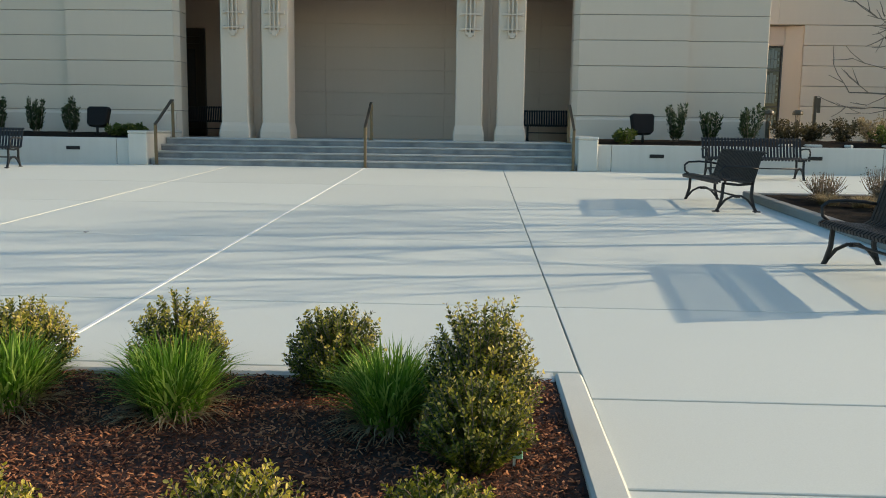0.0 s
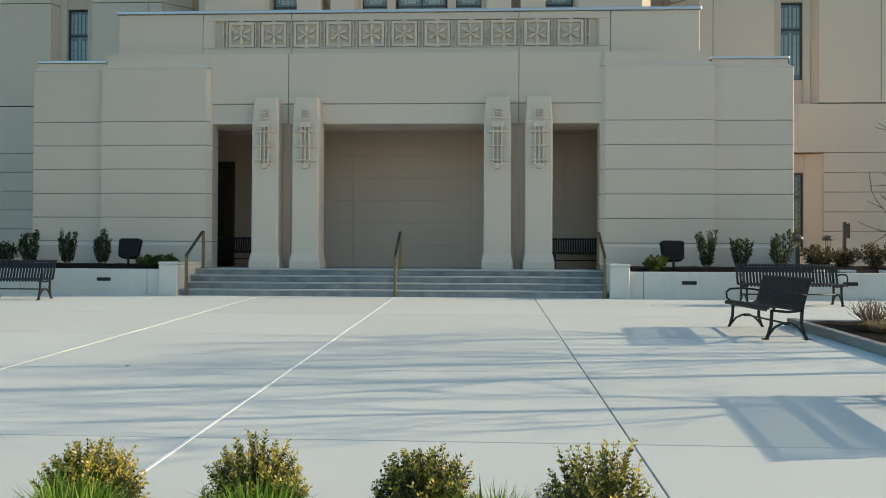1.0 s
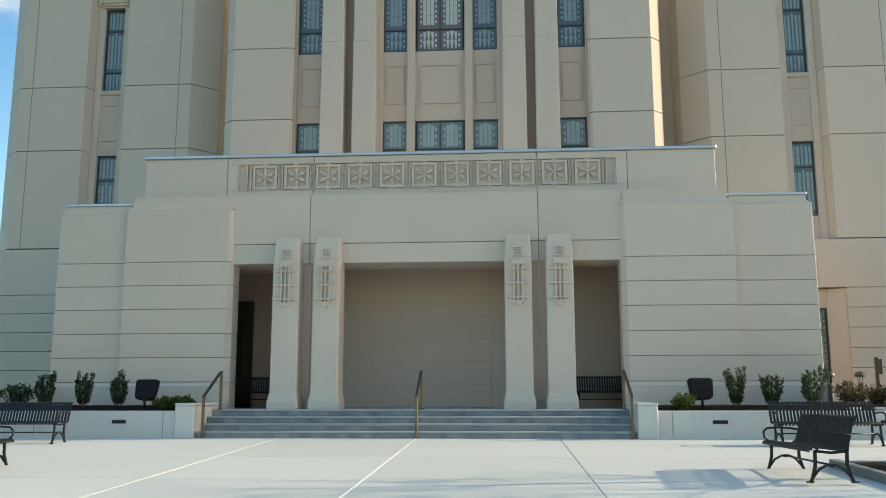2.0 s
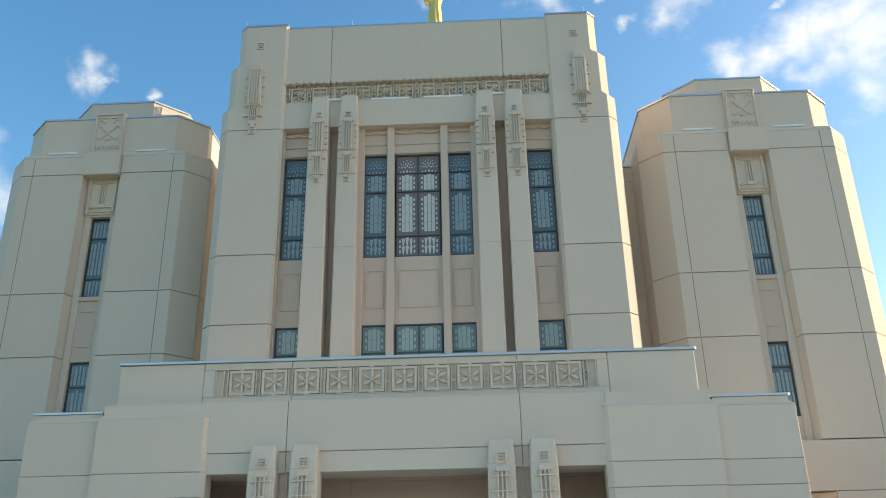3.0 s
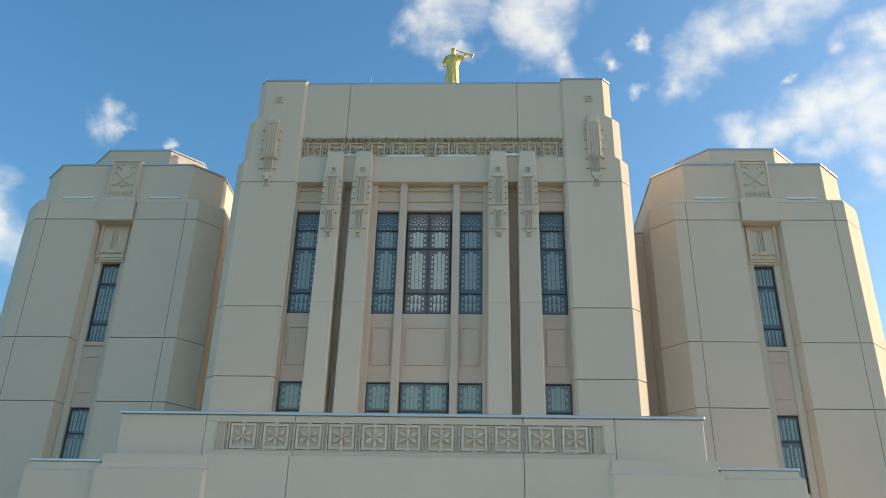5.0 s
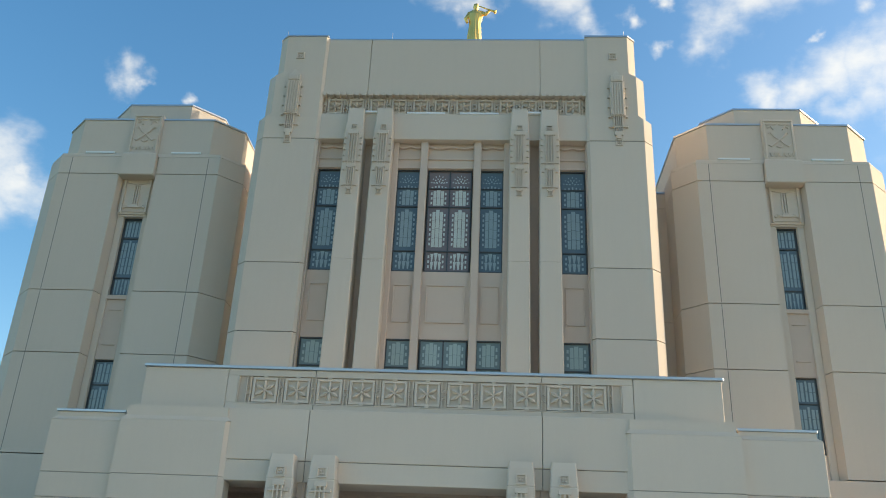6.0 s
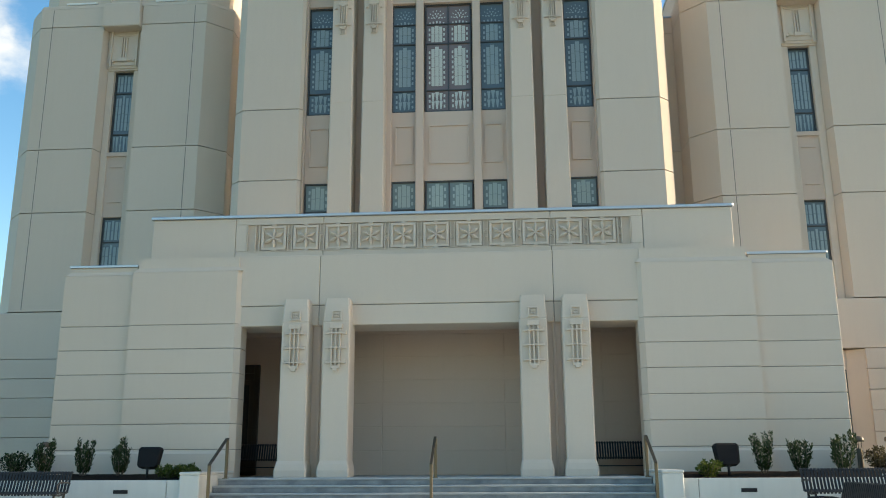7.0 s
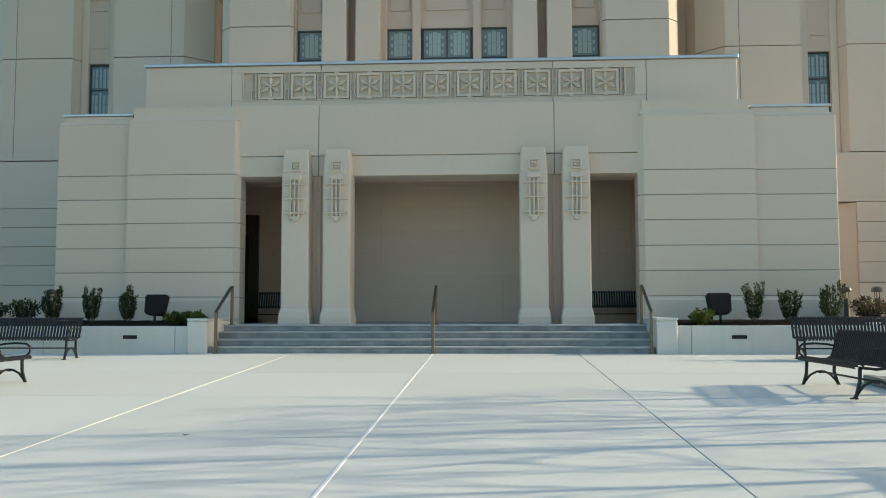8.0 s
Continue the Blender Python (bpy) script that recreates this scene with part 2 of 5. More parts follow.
ART_ROSE = glass_material("art_glass_rose_grey", (0.215, 0.165, 0.155), 0.12, 0.6)
ART_WHITE = glass_material("art_glass_white", (0.56, 0.57, 0.50), 0.3, 0.5)
ART_MID = glass_material("art_glass_grey_green", (0.20, 0.255, 0.25), 0.2, 0.5)
ART_LOW = glass_material("art_glass_sea_green", (0.35, 0.43, 0.40), 0.3, 0.5)
BARK_CHIP = leaf_material("bark_chips", (0.036, 0.014, 0.009), (0.19, 0.066, 0.034), (0.56, 0.24, 0.12), 0.9, 0.0)
WIN_DARK = glass_material("window_glass", (0.02, 0.025, 0.028), 0.04, 0.8)

# ---- building blocks ----


def thing(name, x, y, z, label, category, group="", kind=""):
    ob = new(name)
    ob.location = (x, y, z)
    ob.empty_display_size = 0.3
    return tagged(ob, label, category, group, kind)


def part(name, bm, mat, parent=None, label="", smooth=False):
    bmesh.ops.recalc_face_normals(bm, faces=bm.faces)
    me = bpy.data.meshes.new(name)
    bm.to_mesh(me)
    bm.free()
    me.materials.append(mat)
    if smooth:
        me.polygons.foreach_set("use_smooth", [True] * len(me.polygons))
    ob = new(name, me)
    ob.parent = parent
    return tagged(ob, label)


def again(ob, x=0.0, y=0.0, z=0.0, parent=None, turn=0.0):
    """One more piece on the same mesh."""
    o = new(ob.name.split(".")[0], ob.data)
    o.parent = parent or ob.parent
    o.matrix_basis = pose(x, y, z, 0, 0, turn)
    return o


def box(bm, x0, x1, y0, y1, z0, z1, bevel=0.0):
    p = [bm.verts.new((x, y, z)) for z in (z0, z1) for x, y in ((x0, y0), (x1, y0), (x1, y1), (x0, y1))]
    fs = [bm.faces.new([p[i] for i in q]) for q in ((3, 2, 1, 0), (4, 5, 6, 7), (0, 1, 5, 4), (1, 2, 6, 5), (2, 3, 7, 6), (3, 0, 4, 7))]
    if bevel:
        es = list({e for f in fs for e in f.edges})
        bmesh.ops.bevel(bm, geom=es, offset=bevel, segments=1, profile=0.5, affect="EDGES")
    return bm


def cube(x0, x1, y0, y1, z0, z1, bevel=0.0):
    return box(bmesh.new(), x0, x1, y0, y1, z0, z1, bevel)


def loft(bm, rings):
    """Joins rings of the same count, each a list of points, and closes both ends."""
    vs = [[bm.verts.new(p) for p in ring] for ring in rings]
    n = len(vs[0])
    for a, b in zip(vs, vs[1:]):
        for i in range(n):
            bm.faces.new((a[i], a[(i + 1) % n], b[(i + 1) % n], b[i]))
    bm.faces.new(vs[0][::-1])
    bm.faces.new(vs[-1])
    return bm


def rings(poly_at, zs):
    return [[(x, y, z) for x, y in poly_at(i)] for i, z in enumerate(zs)]


def tube(bm, pts, radius, sides=8):
    """A round bar along the points; radius is one number or one for each point."""
    rs = radius if isinstance(radius, (list, tuple)) else [radius] * len(pts)
    pts = [Vector(p) for p in pts]
    out = []
    side = None
    for i, p in enumerate(pts):
        d = (pts[min(i + 1, len(pts) - 1)] - pts[max(i - 1, 0)]).normalized()
        if side is None:
            side = d.orthogonal().normalized()
        side = (side - d * side.dot(d)).normalized()
        up = d.cross(side)
        out.append([p + (side * math.cos(a) + up * math.sin(a)) * rs[i] for a in (2 * math.pi * j / sides for j in range(sides))])
    return loft(bm, out)


def mirrored(poly, s):
    return [(x * s, y) for x, y in poly]


# ---- ground ----
CX = -0.06
STEPS_Y = 19.6
SLOPE = 0.031


def gz(y):
    """Height of the plaza, which rises gently to the steps."""
    return -SLOPE * max(0.0, 19.5 - y) if y > -40 else -SLOPE * 59.5


def sheet(name, x0, x1, ys, drop, mat, label):
    bm = bmesh.new()
    rows = [[bm.verts.new((x, y, gz(y) - drop)) for x in (x0, x1)] for y in ys]
    for a, b in zip(rows, rows[1:]):
        bm.faces.new((a[0], a[1], b[1], b[0]))
    return tagged(part(name, bm, mat), label, "ground", kind="structure")


sheet("ground", -900, 900, (-900, -40, 19.5, 900), 0.16, GRASSGROUND, "sloping lawn and soil under and round the plaza")

# ---- portico ----
W, CO, PA = 21.92, 21.55, 22.22
portico = thing("portico", CX, W, 0.0, "beige cast-stone entrance portico with stepped wings and carved columns", "building")


def panels(root, name, u0, u1, y0, y1, zs, s=1, mat=STONE, gap=0.012):
    """Courses of wall one above another, each a bevelled block of its own, with open joints on a sealant core."""
    for z0, z1 in zip(zs, zs[1:]):
        a, b = sorted((u0 * s, u1 * s))
        part(name, cube(a, b, y0, y1, z0 + gap / 2, z1 - gap / 2, 0.012), mat, root)
    a, b = sorted(((u0 + 0.02) * s, (u1 - 0.02) * s))
    part("joint_core", cube(a, b, y0 + 0.022, y1 - 0.02, zs[0] + 0.01, zs[-1] - 0.02), JOINT, root)


COURSES = [0.45, 1.27, 1.88, 2.49, 3.11, 3.72, 4.33]
for s in (-1, 1):
    # outer wing
    far, jamb = (9.70, 4.94) if s > 0 else (9.60, 4.89)
    panels(portico, "wall_panel", 7.70, far, 0.06, 7.6, COURSES + [5.66], s=s)
    for a, b, y in ((7.73, far + 0.04, 0.02), (jamb + 0.10, 7.78, -0.10)):
        a, b = sorted((a * s, b * s))
        part("plinth", loft(bmesh.new(), [[(a, y, 0.40), (b, y, 0.40), (b, 0.3, 0.40), (a, 0.3, 0.40)], [(a, y, 1.17), (b, y, 1.17), (b, 0.3, 1.17), (a, 0.3, 1.17)], [(a, y + 0.045, 1.235), (b, y + 0.045, 1.235), (b, 0.3, 1.235), (a, 0.3, 1.235)]]), STONE, portico)
    a, b = sorted((7.70 * s, far * s))
    c, d = sorted((7.70 * s, (far - 0.13) * s))
    part("wing_top", loft(bmesh.new(), [[(a, 0.06, 5.655), (b, 0.06, 5.655), (b, 7.6, 5.655), (a, 7.6, 5.655)], [(c, 0.10, 5.74), (d, 0.10, 5.74), (d, 7.6, 5.74), (c, 7.6, 5.74)], [(c, 0.10, 5.86), (d, 0.10, 5.86), (d, 7.6, 5.86), (c, 7.6, 5.86)]]), STONE, portico)
    part("coping", cube(c - 0.03, d + 0.03, 0.06, 7.6, 5.862, 5.93, 0.01), COPING, portico, "grey metal coping strip")
    # inner wing, a little proud, with a chamfered jamb
    zs = COURSES + [5.70]
    for z0, z1 in zip(zs, zs[1:]):
        poly = mirrored([(jamb + 0.13, -0.06), (7.74, -0.06), (7.74, 0.55), (jamb, 0.55), (jamb, 0.07)], s)
        part("wall_panel", loft(bmesh.new(), rings(lambda i: [(x * (1 - 0.0015 * (i in (0, 3))), y + (0.012 if i in (0, 3) and y < 0.5 else 0)) for x, y in poly], (z0 + 0.006, z0 + 0.018, z1 - 0.018, z1 - 0.006 if z1 < 5 else z1 - 0.001))), STONE, portico)
    a, b = sorted(((jamb + 0.17) * s, 7.70 * s))
    part("joint_core", cube(a, b, -0.035, 0.53, 0.5, 5.60), JOINT, portico)
    a, b = sorted(((jamb + 0.02) * s, (jamb + 0.18) * s))
    part("joint_core", cube(a, b, 0.10, 0.53, 0.5, 5.60), JOINT, portico)
    a, b = sorted((jamb * s, 7.74 * s))
    c, d = sorted(((jamb + 0.11) * s, 7.62 * s))
    part("wing_top", loft(bmesh.new(), [[(a, -0.06, 5.696), (b, -0.06, 5.696), (b, 1.2, 5.696), (a, 1.2, 5.696)], [(c, -0.02, 5.80), (d, -0.02, 5.80), (d, 1.2, 5.80), (c, 1.2, 5.80)], [(c, -0.02, 6.05), (d, -0.02, 6.05), (d, 1.2, 6.05), (c, 1.2, 6.05)]]), STONE, portico)
# lintel in three lengths, with its groove line
for a, b in ((-5.02, -2.93), (-2.915, 2.915), (2.93, 5.07)):
    part("lintel_panel", cube(a, b, 0.03, 1.2, 4.785, 6.07, 0.012), STONE, portico)
    part("lintel_panel", cube(a, b, 0.05, 1.2, 4.27, 4.772, 0.012), STONE, portico)
part("joint_core", cube(-4.9, 4.9, 0.075, 1.1, 4.4, 6.05), JOINT, portico)
# frieze wall above, set back
for a, b in ((-7.46, -5.24), (5.24, 7.46)):
    part("parapet_panel", cube(a, b, 0.30, 1.4, 6.06, 7.16, 0.012), STONE, portico)
for a, b in ((-5.228, -2.93), (-2.916, 2.916), (2.93, 5.228)):
    part("parapet_panel", cube(a, b, 0.30, 1.4, 6.06, 6.27, 0.012), STONE, portico)
    part("parapet_panel", cube(a, b, 0.30, 1.4, 6.985, 7.16, 0.012), STONE, portico)
    part("frieze_ground", cube(max(a, -4.96), min(b, 4.96), 0.375, 1.4, 6.26, 6.99), STONE, portico)
for s in (-1, 1):
    a, b = sorted((4.95 * s, 5.228 * s))
    part("parapet_panel", cube(a, b, 0.30, 1.4, 6.272, 6.983, 0.006), STONE, portico)
part("joint_core", cube(-7.40, 7.40, 0.46, 1.3, 6.1, 7.15), JOINT, portico)
part("coping", cube(-7.50, 7.50, 0.24, 1.5, 7.162, 7.24, 0.012), COPING, portico, "grey metal coping strip")
for s in (-1, 1):
    a, b = sorted((7.0 * s, 7.50 * s))
    part("parapet_panel", cube(a, b, 1.4, 8.0, 5.9, 7.16, 0.01), STONE, portico)
part("roof", cube(-7.45, 7.45, 1.3, 7.8, 5.95, 6.1), ROOF, portico, "unseen flat roof membrane behind the parapet, coloured to bounce warm light")
# frieze: frame, flower tiles and linking strips
FRIEZE = bmesh.new()
for z0, z1 in ((6.25, 6.275), (6.975, 7.0)):
    box(FRIEZE, -4.94, 4.94, 0.28, 0.37, z0, z1, 0.006)
for a in (-4.94, -4.72, -4.62, 4.595, 4.695, 4.915):
    box(FRIEZE, a, a + 0.025, 0.285, 0.37, 6.276, 6.974, 0.006)
part("frieze_border", FRIEZE, STONE, portico)


def flower_tile(w, h, depth):
    """A square frame round a six-petalled flower, in relief; y runs out of the wall to the front (negative)."""
    bm = bmesh.new()
    t = 0.07 * w / 0.66
    for x0, x1, z0, z1 in ((-w / 2, w / 2, -h / 2, -h / 2 + t), (-w / 2, w / 2, h / 2 - t, h / 2), (-w / 2, -w / 2 + t, -h / 2 + t, h / 2 - t), (w / 2 - t, w / 2, -h / 2 + t, h / 2 - t)):
        box(bm, x0, x1, -depth * 0.75, 0.02, z0, z1, 0.008)
    for sgn in (-1, 1):
        box(bm, -0.09 * w, 0.09 * w, -depth * 0.9, 0.02, sgn * h / 2 - 0.035 * w, sgn * h / 2 + 0.05 * w, 0.01)
    r = min(w, h) / 2 - t * 1.05
    for k in range(6):
        a = math.pi / 2 + k * math.pi / 3
        along, across = Vector((math.cos(a), 0, math.sin(a))), Vector((-math.sin(a), 0, math.cos(a)))
        shape = ((0.06, 0), (0.34, 0.13), (0.60, 0.19), (0.86, 0.12), (1.10, 0), (0.86, -0.12), (0.60, -0.19), (0.34, -0.13))
        foot = [bm.verts.new(Vector((0, 0.01, 0)) + along * r * q + across * r * c) for q, c in shape]
        ring = [bm.verts.new(Vector((0, -depth * 0.72, 0)) + along * r * q + across * r * c) for q, c in shape]
        ridge = [bm.verts.new(Vector((0, -depth * hh, 0)) + along * r * q) for q, hh in ((0.12, 0.9), (0.55, 1.15), (0.98, 0.8))]
        for i in range(8):
            bm.faces.new((foot[i], foot[(i + 1) % 8], ring[(i + 1) % 8], ring[i]))
        allv = ring + ridge
        for f in ((0, 1, 8), (1, 9, 8), (1, 2, 9), (2, 3, 9), (3, 10, 9), (3, 4, 10), (4, 5, 10), (5, 9, 10), (5, 6, 9), (6, 7, 9), (7, 8, 9), (7, 0, 8)):
            bm.faces.new([allv[i] for i in f])
    tube(bm, [(0, 0.0, 0), (0, -depth * 0.9, 0)], 0.06 * w, 8)
    return bm


def link_strip(w, h, depth):
    """The lattice of two crossed bars between two flower tiles."""
    bm = bmesh.new()
    for x in (-w / 2, w / 2 - 0.025):
        box(bm, x, x + 0.025, -depth, 0.02, -h / 2, h / 2)
    for z in (-0.12 * h, 0.12 * h):
        for sgn in (-1, 1):
            loft(bm, [[(sgn * w / 2 * q - 0.012, y, z + 0.1 * h * q) for y, q in ((0.01, e), (-depth, e))] + [(sgn * w / 2 * q + 0.012, y, z + 0.1 * h * q) for y, q in ((-depth, e), (0.01, e))] for e in (-1, 1)])
    return bm


tile = part("flower_tile", flower_tile(0.66, 0.655, 0.10), STONE, portico, "carved six-petalled flower tile")
tile.location = (-4.23, 0.375, 6.625)
for k in range(1, 11):
    again(tile, -4.23 + 0.846 * k, 0.375, 6.625)
strip = part("frieze_link", link_strip(0.13, 0.69, 0.07), STONE, portico)
strip.location = (-4.653, 0.375, 6.625)
for k in range(1, 12):
    again(strip, -4.653 + 0.846 * k, 0.375, 6.625)


def carving(levels, h, w, cross=True, rods=3):
    """Hanging bundle of three rods with side tabs and a stepped foot, in relief."""
    bm = bmesh.new()
    box(bm, -w * 0.42, w * 0.42, -0.09, 0.02, -0.10 * h, -0.0 * h, 0.008)
    for q in range(rods):
        x, t = (-0.28 + 0.56 * q / (rods - 1)), 0.16 / rods
        box(bm, x * w - t * w, x * w + t * w, -0.085, 0.02, -0.9 * h, -0.08 * h, 0.008)
    for k in range(levels):
        z = -(0.2 + 0.62 * k / max(1, levels - 1)) * h
        if cross or k == levels - 1:
            box(bm, -w * 0.5, w * 0.5, -0.095, 0.02, z - 0.016, z + 0.022, 0.005)
        for sgn in (-1, 1):
            box(bm, sgn * w * 0.60 - 0.042, sgn * w * 0.60 + 0.042, -0.085, 0.02, z - 0.028, z + 0.028, 0.006)
            box(bm, sgn * w * 0.60 + sgn * 0.018 - 0.018, sgn * w * 0.60 + sgn * 0.018 + 0.018, -0.08, 0.02, z + 0.026, z + 0.06, 0.005)
    box(bm, -w * 0.30, w * 0.30, -0.09, 0.02, -0.95 * h, -0.89 * h, 0.006)
    box(bm, -w * 0.16, w * 0.16, -0.09, 0.02, -1.0 * h, -0.945 * h, 0.006)
    return bm


def rosette(w):
    bm = bmesh.new()
    t = w * 0.14
    for a, b, c, d in ((-w / 2, w / 2, -w / 2, -w / 2 + t), (-w / 2, w / 2, w / 2 - t, w / 2), (-w / 2, -w / 2 + t, -w / 2 + t, w / 2 - t), (w / 2 - t, w / 2, -w / 2 + t, w / 2 - t)):
        box(bm, a, b, -0.05, 0.02, c, d, 0.004)
    for i in (-1, 1):
        for j in (-1, 1):
            box(bm, i * w * 0.13 - w * 0.085, i * w * 0.13 + w * 0.085, -0.046, 0.02, j * w * 0.13 - w * 0.085, j * w * 0.13 + w * 0.085, 0.004)
    return bm


def column_mesh():
    """Tapered pier with a flared foot and a narrowing cap."""
    prof = [(0.0, 0.385, -0.45), (0.16, 0.385, -0.45), (0.30, 0.36, -0.415), (0.38, 0.335, -0.38), (3.66, 0.335, -0.37), (3.68, 0.325, -0.36), (3.70, 0.335, -0.37), (3.74, 0.33, -0.365), (4.12, 0.305, -0.33), (4.27, 0.295, -0.31)]
    c = 0.03
    return loft(bmesh.new(), [[(-w + c, f, z), (w - c, f, z), (w, f + c, z), (w, 0.35, z), (-w, 0.35, z), (-w, f + c, z)] for z, w, f in prof])


LAND = 0.61
col = None
for u in (-3.41, -2.39, 2.39, 3.41):
    if col is None:
        col = part("column", column_mesh(), STONE, portico, "tapered cast-stone column with hanging carved bundle")
        col.location = (u, 0, LAND)
        orn = part("carving", carving(3, 1.14, 0.36), STONE, col)
        orn.location = (0, -0.368, 3.62)
        ros = part("rosette", rosette(0.25), STONE, col)
        ros.location = (0, -0.352, 3.84)
        ros.rotation_euler = (radians(-7), 0, 0)
    else:
        c2 = again(col, u, 0, LAND)
        tagged(c2, col["label"])
        for o in (orn, ros):
            x = again(o, *o.location, parent=c2)
            x.rotation_euler = o.rotation_euler
for s in (-1, 1):
    a, b = sorted((2.70 * s, 3.10 * s))
    part("wall_strip", cube(a, b, 0.16, 0.6, LAND, 4.30, 0.01), STONE_IN, portico)
    part("wall_strip", cube(s * 2.9 - 0.035, s * 2.9 + 0.035, 0.12, 0.3, LAND, 4.30, 0.01), STONE_IN, portico)
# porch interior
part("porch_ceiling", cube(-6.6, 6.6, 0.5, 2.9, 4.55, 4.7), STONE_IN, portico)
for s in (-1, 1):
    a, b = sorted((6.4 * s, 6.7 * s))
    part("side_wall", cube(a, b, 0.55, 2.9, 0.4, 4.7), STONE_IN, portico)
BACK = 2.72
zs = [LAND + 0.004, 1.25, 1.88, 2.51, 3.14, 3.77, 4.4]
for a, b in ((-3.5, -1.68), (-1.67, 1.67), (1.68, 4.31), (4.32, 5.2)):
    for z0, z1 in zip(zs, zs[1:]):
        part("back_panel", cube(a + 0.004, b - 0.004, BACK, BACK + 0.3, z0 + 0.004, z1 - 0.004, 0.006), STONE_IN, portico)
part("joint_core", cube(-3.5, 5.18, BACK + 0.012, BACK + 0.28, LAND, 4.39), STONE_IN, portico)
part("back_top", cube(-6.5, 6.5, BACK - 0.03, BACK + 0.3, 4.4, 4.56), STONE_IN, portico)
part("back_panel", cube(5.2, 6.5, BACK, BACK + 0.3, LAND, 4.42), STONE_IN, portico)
# deep vestibule at the west end, with the entrance door
DEEP = 4.0
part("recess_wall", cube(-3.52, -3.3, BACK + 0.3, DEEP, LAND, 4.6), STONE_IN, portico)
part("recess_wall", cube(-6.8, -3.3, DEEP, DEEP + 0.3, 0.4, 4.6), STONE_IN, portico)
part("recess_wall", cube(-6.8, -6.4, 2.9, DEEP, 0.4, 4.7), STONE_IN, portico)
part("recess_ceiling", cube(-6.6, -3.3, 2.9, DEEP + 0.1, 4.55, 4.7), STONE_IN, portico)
DX = -6.12
door = part("door", cube(DX - 0.5, DX + 0.5, DEEP - 0.06, DEEP - 0.005, LAND + 0.006, 3.3, 0.006), DARKBR, portico, "dark bronze glazed entrance door")
for k in (-1, 1):
    part("stile", cube(DX + k * 0.44 - 0.06, DX + k * 0.44 + 0.06, DEEP - 0.09, DEEP - 0.062, LAND + 0.01, 3.3, 0.006), DARKBR, door)
part("pane", cube(DX - 0.36, DX + 0.36, DEEP - 0.075, DEEP - 0.063, 1.0, 3.15), WIN_DARK, door)
fr = bmesh.new()
for k in (-1, 1):
    box(fr, DX + k * 0.58 - 0.075, DX + k * 0.58 + 0.075, DEEP - 0.12, DEEP + 0.02, LAND + 0.005, 3.74, 0.01)
box(fr, DX - 0.5, DX + 0.5, DEEP - 0.12, DEEP + 0.02, 3.5, 3.74, 0.01)
box(fr, DX - 0.5, DX + 0.5, DEEP - 0.1, DEEP + 0.02, 3.302, 3.4, 0.01)
box(fr, DX - 0.5, DX + 0.5, DEEP - 0.05, DEEP + 0.02, 3.402, 3.498)
part("door_frame", fr, DARKBR, portico, "dark bronze door frame with transom")
# Unseen masses behind the porch, added to stop sunlight leaking in.
part("rear_block", cube(-7.4, 7.4, 5.1, 5.7, 0.0, 5.9), STONE_IN, portico)
part("rear_block", cube(-3.2, 7.4, 3.1, 5.0, 0.0, 4.5), STONE_IN, portico)

# ---- central tower ----
T = 27.83
tower = thing("central_tower", CX - 0.03, T, 0.0, "tall beige cast-stone central tower with stepped shoulders and art-glass windows", "building")


def corner(s, z0, z1, front, outer, y=0.0, top=None, lo=0.013, hi=0.013):
    """One storey of a tower corner, chamfered; top gives a narrower upper edge."""
    f2, o2 = top or (front, outer)

    def poly(f, o, i):
        b = 0.012 if i else 0
        return mirrored([(4.95 + b, y + 0.1), (5.05, y + b), (f, y + b), (o - b, y + (o - f)), (o - b, 3.6), (4.95, 3.6)], s)
    return loft(bmesh.new(), [[(x, yy, z0 + lo) for x, yy in poly(front, outer, int(lo > 0.005))], [(x, yy, z0 + 0.02) for x, yy in poly(front, outer, 0)],
                              [(x, yy, z1 - 0.02) for x, yy in poly(f2, o2, 0)], [(x, yy, z1 - hi) for x, yy in poly(f2, o2, int(hi > 0.005))]])


